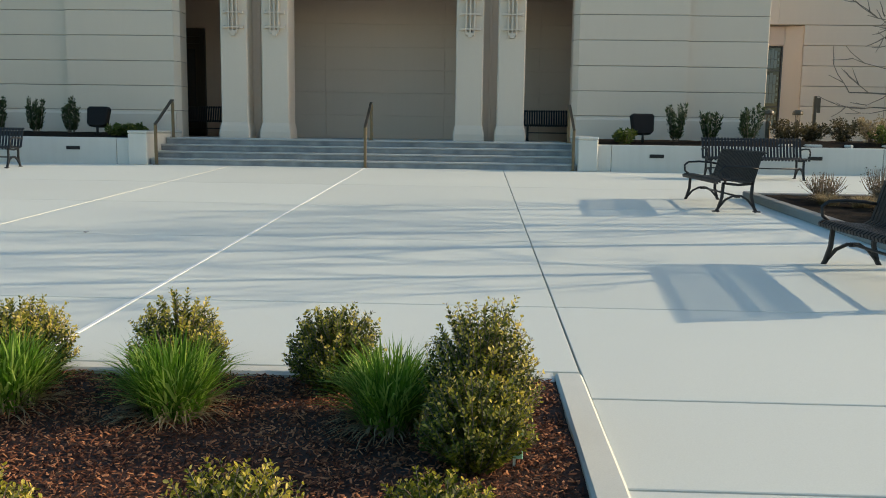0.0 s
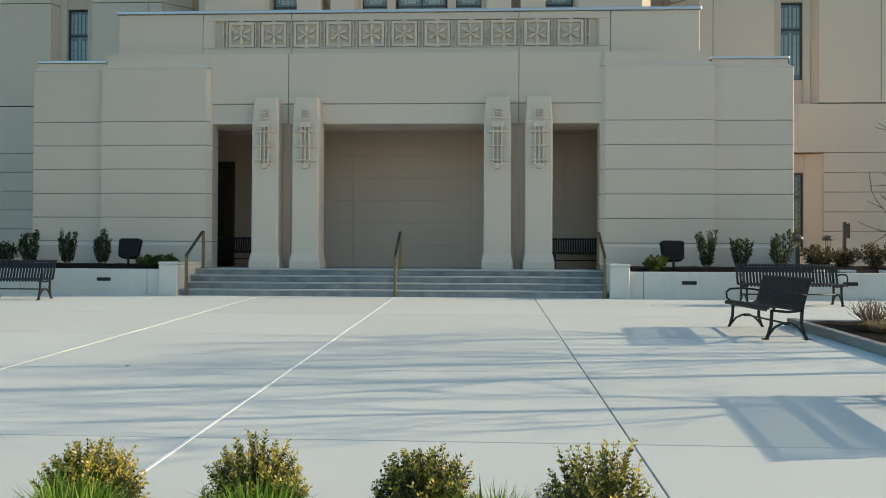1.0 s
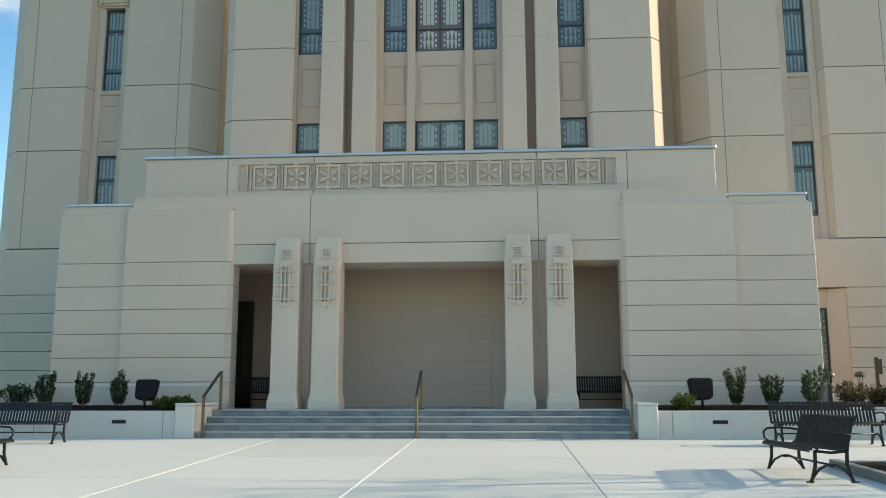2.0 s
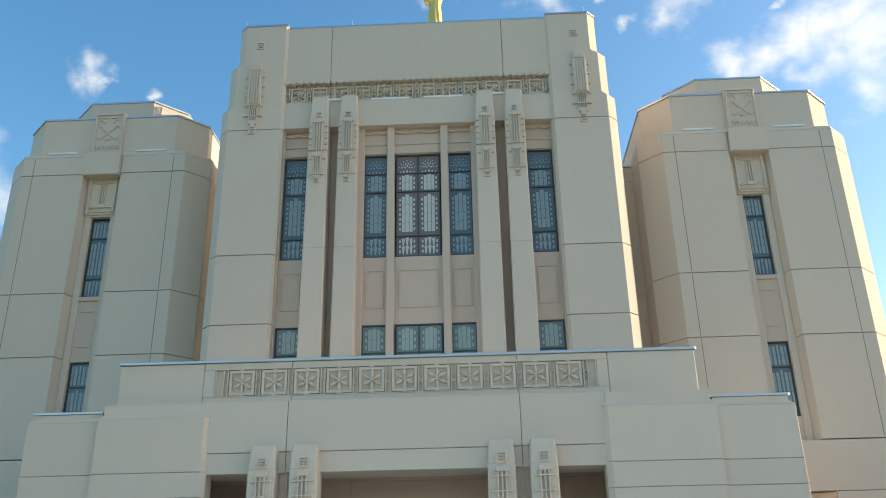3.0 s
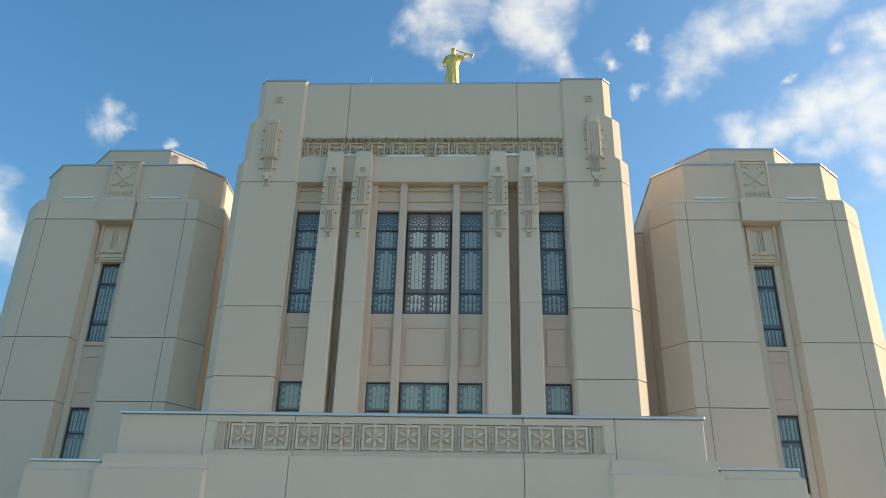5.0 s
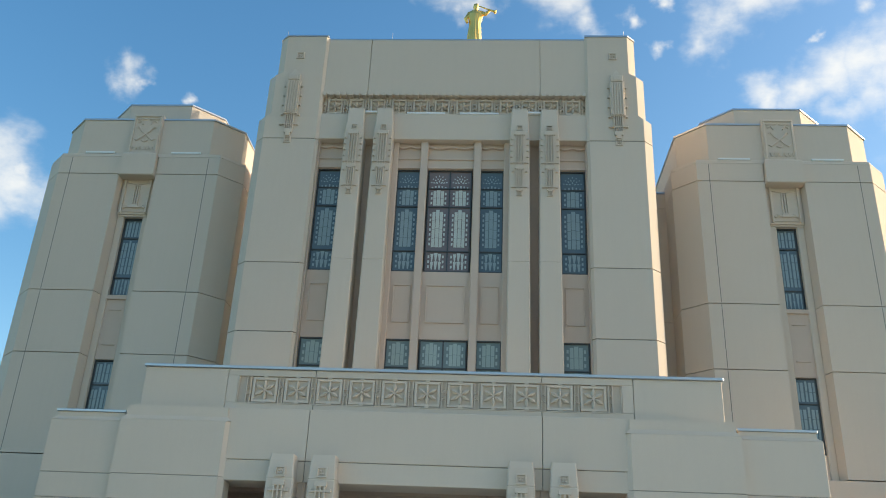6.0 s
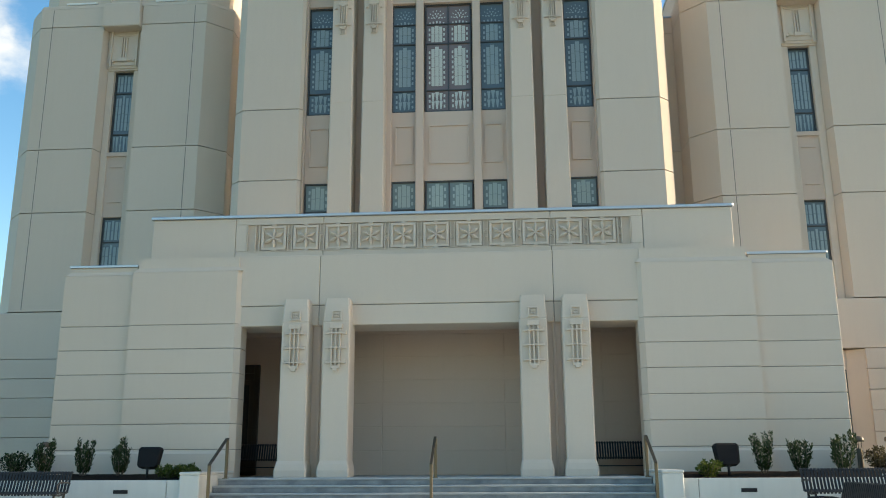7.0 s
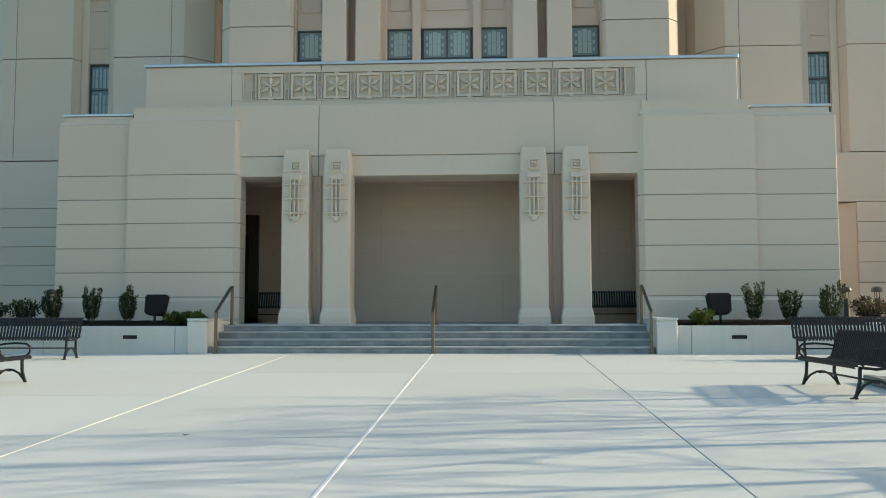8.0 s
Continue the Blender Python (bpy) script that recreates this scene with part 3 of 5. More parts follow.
for s in (-1, 1):
    for z0, z1 in ((5.5, 10.09), (10.09, 12.62), (12.62, 17.63)):
        part("corner_panel", corner(s, z0, z1, 7.02, 7.36), STONE, tower)
    part("corner_panel", corner(s, 17.63, 18.55, 7.02, 7.36, hi=0.0), STONE, tower)
    part("corner_step", corner(s, 18.55, 18.75, 7.02, 7.36, top=(6.84, 7.16), lo=0.0, hi=0.0), STONE, tower)
    part("corner_panel", corner(s, 18.75, 20.42, 6.84, 7.16, lo=0.0, hi=0.0), STONE, tower)
    part("corner_step", corner(s, 20.42, 20.60, 6.84, 7.16, top=(6.58, 6.88), lo=0.0, hi=0.0), STONE, tower)
    part("corner_panel", corner(s, 20.60, 22.26, 6.58, 6.88, lo=0.0, hi=0.0), STONE, tower)
    part("coping", loft(bmesh.new(), [[(x, y, z) for x, y in mirrored([(4.97, -0.03), (6.60, -0.03), (6.91, 0.28), (6.91, 3.6), (4.97, 3.6)], s)] for z in (22.262, 22.33)]), COPING, tower, "thin metal coping")
    part("joint_core", cube(min(5.1 * s, 6.95 * s), max(5.1 * s, 6.95 * s), 0.03, 3.5, 5.6, 18.5), JOINT, tower)
    # hanging bundle high on the corner
    ob = part("corner_carving", carving(5, 2.75, 0.52, False, 5), STONE, tower, "tall carved bundle with fluted rods")
    ob.location = (6.1 * s, -0.005, 20.45)
    fl = bmesh.new()
    for k in range(-2, 3):
        box(fl, k * 0.095 - 0.026, k * 0.095 + 0.026, -0.135, -0.02, -1.52, -0.10, 0.008)
    box(fl, -0.27, 0.27, -0.09, 0.0, -1.55, -0.06, 0.01)
    box(fl, -0.22, 0.22, -0.125, 0.0, -0.06, 0.20, 0.012)
    box(fl, -0.13, 0.13, -0.14, 0.0, -0.02, 0.15, 0.01)
    loft(fl, [[(-0.17, -0.10, 0.20), (0.17, -0.10, 0.20), (0.17, 0.03, 0.20), (-0.17, 0.03, 0.20)], [(-0.10, -0.09, 0.32), (0.10, -0.09, 0.32), (0.10, 0.03, 0.32), (-0.10, 0.03, 0.32)], [(-0.02, -0.07, 0.46), (0.02, -0.07, 0.46), (0.02, 0.03, 0.46), (-0.02, 0.03, 0.46)]])
    o2 = tagged(part("fluting", fl, STONE, ob), kind="stuff")
    o2.location = (0, -0.02, -0.25)
    sq = part("rosette", rosette(0.30), STONE, tower)
    sq.location = (6.0 * s, 0.0, 21.35)
    sq2 = part("rosette", rosette(0.26), STONE, tower)
    sq2.location = (6.1 * s, 0.0, 17.56)
# centre parapet, frieze and lintel
for a, b in ((-5.0, -3.27), (-3.255, 3.255), (3.27, 5.0)):
    part("parapet_panel", cube(a, b, 0.10, 0.9, 19.64, 22.18, 0.012), STONE, tower)
part("coping", cube(-5.0, 5.0, 0.10, 1.0, 22.182, 22.25, 0.01), COPING, tower, "thin metal coping")
part("frieze_wall", cube(-5.0, 5.0, 0.30, 0.9, 18.78, 19.66), STONE, tower)
part("lintel_panel", cube(-5.0, 5.0, 0.12, 0.9, 17.70, 18.80, 0.012), STONE, tower)
part("roof", cube(-6.8, 6.8, 0.85, 3.55, 21.5, 21.6), ROOF, tower, "flat pale roof behind the parapet")
part("rear_wall", cube(-6.85, 6.85, 3.6, 3.85, 5.0, 22.2), STONE, tower)
dent = part("dentil", cube(-0.07, 0.07, 0.02, 0.32, 0, 0.15, 0.006), STONE, tower)
dent.location = (-4.9, 0, 19.57)
for k in range(1, 40):
    again(dent, -4.9 + 9.8 * k / 39, 0, 19.57)
t2 = part("flower_tile", flower_tile(0.56, 0.64, 0.14), STONE, tower)
t2.location = (-4.48, 0.30, 19.17)
for k in range(1, 12):
    again(t2, -4.48 + 8.96 * k / 11, 0.30, 19.17)
l2 = part("frieze_link", link_strip(0.15, 0.66, 0.12), STONE, tower)
l2.location = (-4.48 - 4.48 / 11, 0.30, 19.17)
for k in range(1, 13):
    again(l2, -4.48 + 8.96 * (k - 0.5) / 11, 0.30, 19.17)
for k in (-1, 1):
    part("ledge", cube(k * 1.0 - 0.72, k * 1.0 + 0.72, 0.10, 0.3, 18.802, 18.88, 0.01), WHITE_LEDGE, tower, "white strip on the ledge")
    part("ledge", cube(k * 3.04 - 0.24, k * 3.04 + 0.24, 0.02, 0.3, 18.802, 18.88, 0.01), WHITE_LEDGE, tower, "white strip on the ledge")
# pilasters
pil = None
for u in (-3.58, -2.50, 2.50, 3.58):
    if pil is None:
        prof = [(5.5, 0.40, -0.22), (8.0, 0.40, -0.22), (12.70, 0.38, -0.21), (12.712, 0.365, -0.195), (12.725, 0.38, -0.21), (17.88, 0.355, -0.19), (17.90, 0.345, -0.18), (17.93, 0.35, -0.185), (18.88, 0.30, -0.12)]
        pil = part("pilaster", loft(bmesh.new(), [[(-w + 0.04, f, z), (w - 0.04, f, z), (w, f + 0.04, z), (w, 0.8, z), (-w, 0.8, z), (-w, f + 0.04, z)] for z, w, f in prof]), STONE, tower, "slender cast-stone pilaster with carved hanging bundle")
        pil.location = (u, 0, 0)
        po = [part("carving", carving(5, 1.6, 0.48, False, 4), STONE, pil), part("carving", carving(2, 1.02, 0.40, False, 4), STONE, pil), part("rosette", rosette(0.22), STONE, pil), part("rosette", rosette(0.20), STONE, pil)]
        for o, z, y in zip(po, (17.86, 16.4, 18.02, 15.32), (-0.19, -0.195, -0.185, -0.205)):
            o.location = (0, y, z)
    else:
        p2 = again(pil, u, 0, 0)
        tagged(p2, pil["label"])
        for o in po:
            again(o, *o.location, parent=p2)
for s in (-1, 1):
    part("recess_wall", cube(3.04 * s - 0.25, 3.04 * s + 0.25, 0.62, 0.8, 5.5, 18.8), STONE_IN, tower)


def art_window(parent, u, w, y, z0, z1, bars, leaves=1, dark=ART_DARK, pale=ART_PALE, frame=FRAME, squares=True):
    """A window with frame, glazing bars at the heights given and leaded strips of paler glass."""
    win = part("window", cube(u - w / 2, u + w / 2, y + 0.02, y + 0.05, z0, z1), dark, parent, "leaded art-glass window in a dark metal frame")
    fr = bmesh.new()
    t = 0.045
    box(fr, u - w / 2, u - w / 2 + t, y - 0.05, y + 0.06, z0, z1, 0.006)
    box(fr, u + w / 2 - t, u + w / 2, y - 0.05, y + 0.06, z0, z1, 0.006)
    box(fr, u - w / 2 + t, u + w / 2 - t, y - 0.05, y + 0.06, z0, z0 + t, 0.006)
    box(fr, u - w / 2 + t, u + w / 2 - t, y - 0.05, y + 0.06, z1 - t, z1, 0.006)
    for b in bars:
        box(fr, u - w / 2 + t, u + w / 2 - t, y - 0.03, y + 0.05, b - 0.019, b + 0.019)
    for k in range(1, leaves):
        x = u - w / 2 + w * k / leaves
        box(fr, x - 0.022, x + 0.022, y - 0.035, y + 0.05, z0 + t, z1 - t)
    part("frame", fr, frame, win, "dark metal frame and glazing bars")
    edges = [z0 + t] + sorted(bars) + [z1 - t]
    for k in range(leaves):
        lw = w / leaves
        cx = u - w / 2 + lw * (k + 0.5)
        gl = bmesh.new()
        for n, (a, b) in enumerate(zip(edges, edges[1:])):
            h = b - a
            if n == len(edges) - 2 and len(bars) >= 3:
                # a fan of petals over a stepped foot
                for ring, count, size in ((0.13, 3, 0.026), (0.24, 6, 0.022), (0.36, 7, 0.018)):
                    for q in range(count):
                        ang = math.pi * (q + 0.5) / count
                        c = Vector((cx + math.cos(ang) * lw * ring, y + 0.015, a + h * 0.28 + math.sin(ang) * h * ring * 1.35))
                        out, side_way = Vector((math.cos(ang), 0, math.sin(ang))), Vector((-math.sin(ang), 0, math.cos(ang)))
                        loft(gl, [[tuple(c + out * p * size * 1.7 + side_way * s * size + Vector((0, d, 0))) for p, s in ((-1, -0.6), (0.2, -1), (1, 0), (0.2, 1), (-1, 0.6))] for d in (0.006, -0.004)])
                for q in range(5):
                    x = cx + (q - 2) * lw * 0.15
                    box(gl, x - 0.026, x + 0.026, y + 0.008, y + 0.022, a + 0.04, a + h * (0.20 - 0.04 * abs(q - 2)))
                continue
            for x, ww in ((-0.094, 0.074), (0.0, 0.086), (0.094, 0.074)) if squares else ((-0.19, 0.05), (-0.10, 0.07), (0.0, 0.05), (0.10, 0.07), (0.19, 0.05)):
                top = b - (0.10 if x else 0.05) * h
                cuts = max(1, int((top - a - 0.1 * h) / 0.30))
                for q in range(cuts):
                    za, zb = (a + 0.1 * h + (top - a - 0.1 * h) * (q + e) / cuts for e in (0, 1))
                    taper = 0.35 if (n == 0 and len(bars) > 1) else 1.0
                    x0, x1 = cx + (x - ww / 2) * lw / 0.55, cx + (x + ww / 2) * lw / 0.55
                    m = (x0 + x1) / 2
                    loft(gl, [[(m + (x0 - m) * taper, yy, za), (m + (x1 - m) * taper, yy, za), (x1, yy, zb - 0.014), (x0, yy, zb - 0.014)] for yy in (y + 0.008, y + 0.022)])
            rows = max(2, int(h / 0.24))
            for r in range(rows if squares else 0):
                z = a + h * (0.12 + 0.76 * (r + 0.2) / rows)
                for sgn in (-1, 1):
                    box(gl, cx + sgn * 0.175 * lw / 0.55 - 0.036 * lw, cx + sgn * 0.175 * lw / 0.55 + 0.036 * lw, y + 0.008, y + 0.022, z, z + 0.5 * h * 0.76 / rows)
        tagged(part("leaded_glass", gl, pale, win, "paler leaded glass strips"), kind="stuff")
    return win


WY = 0.52
bays = [(-4.44, 0.90), (-1.52, 0.86), (0.0, 1.60), (1.52, 0.86), (4.44, 0.90)]
for u, w in bays:
    mid = abs(u) < 0.1
    art_window(tower, u, w, WY, 12.55, 16.60, (13.35, 15.10, 15.85), 2 if mid else 1, ART_ROSE if mid else ART_DARK, ART_WHITE if mid else ART_PALE)
    art_window(tower, u, w, WY, 8.2, 10.08, (9.1,), 2 if mid else 1, ART_MID, ART_LOW)
    part("spandrel", cube(u - w / 2 - 0.15, u + w / 2 + 0.15, WY - 0.06, WY + 0.4, 10.08, 12.55, 0.006), STONE_IN, tower)
    pb = bmesh.new()
    x0, x1, z0, z1 = u - w / 2 + 0.12, u + w / 2 - 0.12, 10.66, 12.05
    for q in ((x0, x1, z0, z0 + 0.045), (x0, x1, z1 - 0.045, z1), (x0, x0 + 0.045, z0 + 0.045, z1 - 0.045), (x1 - 0.045, x1, z0 + 0.045, z1 - 0.045)):
        box(pb, q[0], q[1], WY - 0.11, WY - 0.05, q[2], q[3], 0.008)
    part("spandrel_moulding", pb, STONE_IN, tower)
    part("bay_head", cube(u - w / 2 - 0.15, u + w / 2 + 0.15, WY - 0.10, WY + 0.4, 16.60, 17.05, 0.01), STONE_IN, tower)
    part("bay_head", cube(u - w / 2 - 0.15, u + w / 2 + 0.15, WY - 0.04, WY + 0.4, 17.05, 17.72, 0.01), STONE_IN, tower)
    part("bay_ledge", cube(u - w / 2 - 0.15, u + w / 2 + 0.15, WY - 0.17, WY - 0.09, 16.98, 17.05, 0.012), STONE_IN, tower)
    part("bay_ledge", cube(u - w / 2 - 0.15, u + w / 2 + 0.15, WY - 0.17, WY - 0.09, 16.605, 16.67, 0.012), STONE_IN, tower)
    # swagged moulding under the lintel
    sw = bmesh.new()
    n = 12
    loft(sw, [[(x, WY - 0.16, z - 0.05), (x, WY - 0.16, z), (x, WY - 0.03, z + 0.03), (x, WY - 0.03, z - 0.05)] for x, z in ((u - w / 2 - 0.1 + (w + 0.2) * i / n, 17.56 - 0.07 * (math.cos(2 * math.pi * i / n * 2) * -0.5 + 0.5) * (1 - abs(2 * i / n - 1) * 0.3)) for i in range(n + 1))])
    part("swag_moulding", sw, STONE_IN, tower)
    part("wall_behind", cube(u - w / 2 - 0.1, u + w / 2 + 0.1, WY + 0.4, WY + 0.6, 5.6, 17.6), JOINT, tower)
for s in (-1, 1):
    part("mullion", cube(s * 0.98 - 0.14, s * 0.98 + 0.14, 0.28, WY + 0.3, 5.6, 17.72, 0.03), STONE_IN, tower)
    part("mullion", cube(s * 2.05 - 0.11, s * 2.05 + 0.11, 0.34, WY + 0.3, 5.6, 17.72, 0.03), STONE_IN, tower)
    part("mullion", cube(s * 4.97 - 0.07, s * 4.97 + 0.07, 0.3, WY + 0.3, 5.6, 17.72, 0.02), STONE_IN, tower)
    for u in (0.98,):
        for z, h in ((14.6, 0.12), (13.9, 0.1)):
            bm = bmesh.new()
            loft(bm, [[(s * u - 0.10, 0.27, z), (s * u, 0.27, z - h), (s * u + 0.10, 0.27, z)], [(s * u - 0.10, 0.29, z), (s * u, 0.29, z - h), (s * u + 0.10, 0.29, z)]])
            part("mullion_point", bm, STONE_IN, tower)

# ---- side towers ----
S = 29.72


def octo(f, c, y0=0.0, back=9.0):
    return [(-f, y0), (f, y0), (f + c, y0 + c), (f + c, back), (-f - c, back), (-f - c, y0 + c)]


def side_tower(cx, s):
    root = thing("side_tower", cx, S, 0.0, "beige cast-stone side tower with chamfered corners and tall slit windows", "building", "side towers")
    bay = 0.62

    def storey(name, f, c, z0, z1, top=None, y0=0.0, gap=0.012):
        f2, c2, y2 = top or (f, c, y0)
        for k in (-1, 1):
            def half(ff, cc, yy, b):
                return mirrored([(bay, yy + 0.5), (bay + 0.12, yy + b), (ff, yy + b), (ff + cc - b, yy + cc), (ff + cc - b, 9.0), (bay, 9.0)], k)
            part(name, loft(bmesh.new(), [[(x, y, z0 + gap) for x, y in half(f, c, y0, 0.012)], [(x, y, z0 + 0.02) for x, y in half(f, c, y0, 0)],
                                          [(x, y, z1 - 0.02) for x, y in half(f2, c2, y2, 0)], [(x, y, z1 - gap) for x, y in half(f2, c2, y2, 0.012)]]), STONE, root)
    for z0, z1 in ((6.13, 9.74), (9.74, 12.15), (12.15, 17.08)):
        storey("wall_panel", 3.22, 0.80, z0, z1)
    storey("wall_panel", 3.22, 0.80, 17.08, 17.86)
    part("joint_core", loft(bmesh.new(), [[(x, y, z) for x, y in octo(3.1, 0.8, 1.05, 8.9)] for z in (0.2, 17.8)]), JOINT, root)
    part("shoulder", loft(bmesh.new(), [[(x, y, z) for x, y in octo(f, c, y0)] for f, c, y0, z in ((3.22, 0.80, 0.0, 17.852), (3.20, 0.8, 0.02, 17.98), (2.68, 1.0, 0.14, 18.06), (2.68, 1.0, 0.14, 19.62))]), STONE, root)
    part("coping", loft(bmesh.new(), [[(x, y, z) for x, y in octo(2.72, 1.01, 0.10)] for z in (19.622, 19.69)]), COPING, root, "thin metal coping")
    part("crown", loft(bmesh.new(), [[(x, y, z) for x, y in octo(f, c, y0, 7.6)] for f, c, y0, z in ((1.30, 1.1, 0.95, 19.6), (1.30, 1.1, 0.95, 20.86))]), STONE, root, "small raised crown block of the tower top")
    part("coping", loft(bmesh.new(), [[(x, y, z) for x, y in octo(1.33, 1.1, 0.92, 7.65)] for z in (20.862, 20.93)]), COPING, root, "thin metal coping")
    for k in (-1, 1):
        part("ledge", cube(k * 1.75 - 0.6, k * 1.75 + 0.6, 0.085, 0.16, 18.065, 18.14, 0.01), WHITE_LEDGE, root, "white strip on the ledge")
        gv = bmesh.new()
        for z0, z1 in ((6.2, 9.7), (9.78, 12.1), (12.2, 17.8)):
            box(gv, k * 2.76 - 0.012, k * 2.76 + 0.012, -0.003, 0.01, z0, z1)
        part("sealant_joint", gv, JOINT, root)
    # cap block over the bay and the carved panel
    part("bay_cap", loft(bmesh.new(), [[(-w, f, z), (w, f, z), (w, 0.5, z), (-w, 0.5, z)] for w, f, z in ((0.70, -0.17, 16.96), (0.72, -0.19, 17.0), (0.69, -0.17, 17.9), (0.64, -0.12, 17.98))]), STONE, root)
    pn = part("carved_panel", cube(-0.60, 0.60, 0.0, 0.4, 17.98, 19.82, 0.02), STONE, root, "carved relief panel with curling ornament")
    cv = bmesh.new()
    for q in ((-0.56, 0.56, 19.70, 19.76), (-0.56, -0.49, 18.03, 19.69), (0.49, 0.56, 18.03, 19.69)):
        box(cv, q[0], q[1], -0.055, 0.01, q[2], q[3], 0.008)
    for sgn in (-1, 1):
        box(cv, sgn * 0.25 - 0.20, sgn * 0.25 + 0.20, -0.045, 0.01, 19.56, 19.61, 0.008)
        tube(cv, [(sgn * 0.40, -0.01, 19.42), (sgn * 0.27, -0.03, 19.50), (sgn * 0.17, -0.03, 19.34)], 0.035, 6)
        tube(cv, [(sgn * 0.38, -0.01, 19.16), (sgn * 0.30, -0.03, 19.22), (sgn * 0.17, -0.03, 19.02), (0, -0.03, 18.90), (-sgn * 0.17, -0.03, 18.72), (-sgn * 0.32, -0.03, 18.60), (-sgn * 0.42, -0.01, 18.68)], 0.038, 6)
        tube(cv, [(sgn * 0.12, -0.01, 18.62), (0, -0.03, 18.54)], 0.035, 6)
        for k in range(3):
            tube(cv, [(sgn * (0.04 + 0.15 * k), -0.01, 18.16), (sgn * (0.11 + 0.15 * k), -0.03, 18.32), (sgn * (0.18 + 0.15 * k), -0.01, 18.16)], 0.028, 6)
    part("relief", cv, STONE, pn)
    # the recessed bay
    part("bay_wall", cube(-0.64, 0.64, 0.32, 1.0, 15.46, 17.0, 0.01), STONE, root)
    part("bay_wall", cube(-0.60, 0.60, 0.38, 1.0, 15.39, 15.465), STONE, root)
    part("bay_wall", cube(-0.64, 0.64, 0.50, 1.0, 9.66, 12.14), STONE_IN, root)
    part("bay_wall", cube(-0.64, 0.64, 0.50, 1.0, 6.0, 7.0), STONE_IN, root)
    for sgn in (-1, 1):
        part("bay_jamb", cube(sgn * 0.50 - 0.125, sgn * 0.50 + 0.125, 0.42, 1.0, 6.0, 15.45, 0.02), STONE, root)
    part("sill", cube(-0.40, 0.40, 0.42, 0.7, 11.98, 12.14, 0.01), STONE_IN, root)
    for x in (-0.09, 0.0, 0.09):
        part("carved_rod", cube(x - 0.022, x + 0.022, 0.24, 0.34, 15.865, 16.72, 0.006), STONE, root)
    oc = bmesh.new()
    box(oc, -0.44, 0.44, 0.25, 0.34, 15.74, 15.80, 0.01)
    box(oc, -0.15, 0.15, 0.22, 0.34, 15.72, 15.86, 0.01)
    for sgn in (-1, 1):
        box(oc, sgn * 0.30 - 0.05, sgn * 0.30 + 0.05, 0.23, 0.34, 15.78, 15.85, 0.01)
        box(oc, sgn * 0.40 - 0.035, sgn * 0.40 + 0.035, 0.23, 0.34, 15.70, 15.77, 0.01)
    part("carved_band", oc, STONE, root)
    for x in (-0.50, 0.50):
        part("side_moulding", cube(x - 0.035, x + 0.035, 0.22, 0.34, 15.50, 16.95, 0.01), STONE, root)
    part("bay_moulding", cube(-0.46, 0.46, 0.27, 0.34, 15.55, 15.59, 0.008), STONE, root)
    part("swag_moulding", tube(bmesh.new(), [(-0.46, 0.31, 16.86), (-0.24, 0.29, 16.80), (0, 0.29, 16.75), (0.24, 0.29, 16.80), (0.46, 0.31, 16.86)], 0.028, 6), STONE, root)
    art_window(root, 0.0, 0.74, 0.62, 12.12, 15.39, (12.9, 14.55), squares=False)
    art_window(root, 0.0, 0.78, 0.62, 7.0, 9.66, (8.75,), squares=False)
    for z in (11.55, 10.2):
        part("bay_moulding", cube(-0.25, 0.25, 0.46, 0.51, z, z + 0.05, 0.006), STONE_IN, root)
    # base, a little wider, in courses
    base = [0.3, 1.15, 1.82, 2.48, 3.14, 3.80, 4.46, 6.10]
    for z0, z1 in zip(base, base[1:]):
        for k in (-1, 1):
            x0 = 0.86 if 0.5 < z0 and z1 < 4.5 else 0.0
            spans = [(x0, 3.63), (3.642, 9.0)] if k == s else [(x0, 3.6)]
            for a, b in spans:
                u0, u1 = sorted((a * k, b * k))
                part("base_panel", cube(u0, u1, -0.06, 9.0, z0 + 0.007, z1 - 0.007, 0.012), STONE, root)
    # tall window low in the base, in a splayed surround
    for k in (-1, 1):
        part("base_jamb", loft(bmesh.new(), [[(k * 0.32, 0.28, z), (k * 0.86, 0.02, z), (k * 0.86, 0.9, z), (k * 0.32, 0.9, z)] for z in (0.6, 4.44)]), STONE, root)
    part("base_jamb", cube(-0.32, 0.32, 0.2, 0.9, 3.8, 4.44, 0.02), STONE_IN, root)
    art_window(root, 0.0, 0.64, 0.32, 1.0, 3.8, (1.8, 3.0), dark=WIN_DARK, pale=ART_DARK)
    return root


side_tower(CX + 12.45, 1)
side_tower(CX - 12.45, -1)
for s in (-1, 1):
    lw = thing("link_wall", CX + s * 7.9, 31.9, 0.0, "beige recessed wall between the towers", "wall")
    for z0, z1 in ((5.0, 9.74), (9.74, 12.15), (12.15, 17.0), (17.0, 17.65)):
        part("wall_panel", cube(-0.75, 0.75, 0, 4.0, z0 + 0.007, z1 - 0.007, 0.01), STONE, lw)
    part("coping", cube(-0.76, 0.76, -0.04, 4.0, 17.655, 17.71), COPING, lw)

# ---- steps and landing ----
stairs = thing("entrance_steps", CX, STEPS_Y, 0.0, "four grey granite entrance steps before the portico", "steps")
RISE = 0.1525
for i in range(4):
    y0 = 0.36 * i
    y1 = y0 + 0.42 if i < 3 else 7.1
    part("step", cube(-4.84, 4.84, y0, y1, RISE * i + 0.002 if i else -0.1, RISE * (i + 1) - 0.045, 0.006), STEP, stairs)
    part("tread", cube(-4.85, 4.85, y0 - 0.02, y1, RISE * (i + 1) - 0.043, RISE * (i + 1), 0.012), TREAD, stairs)

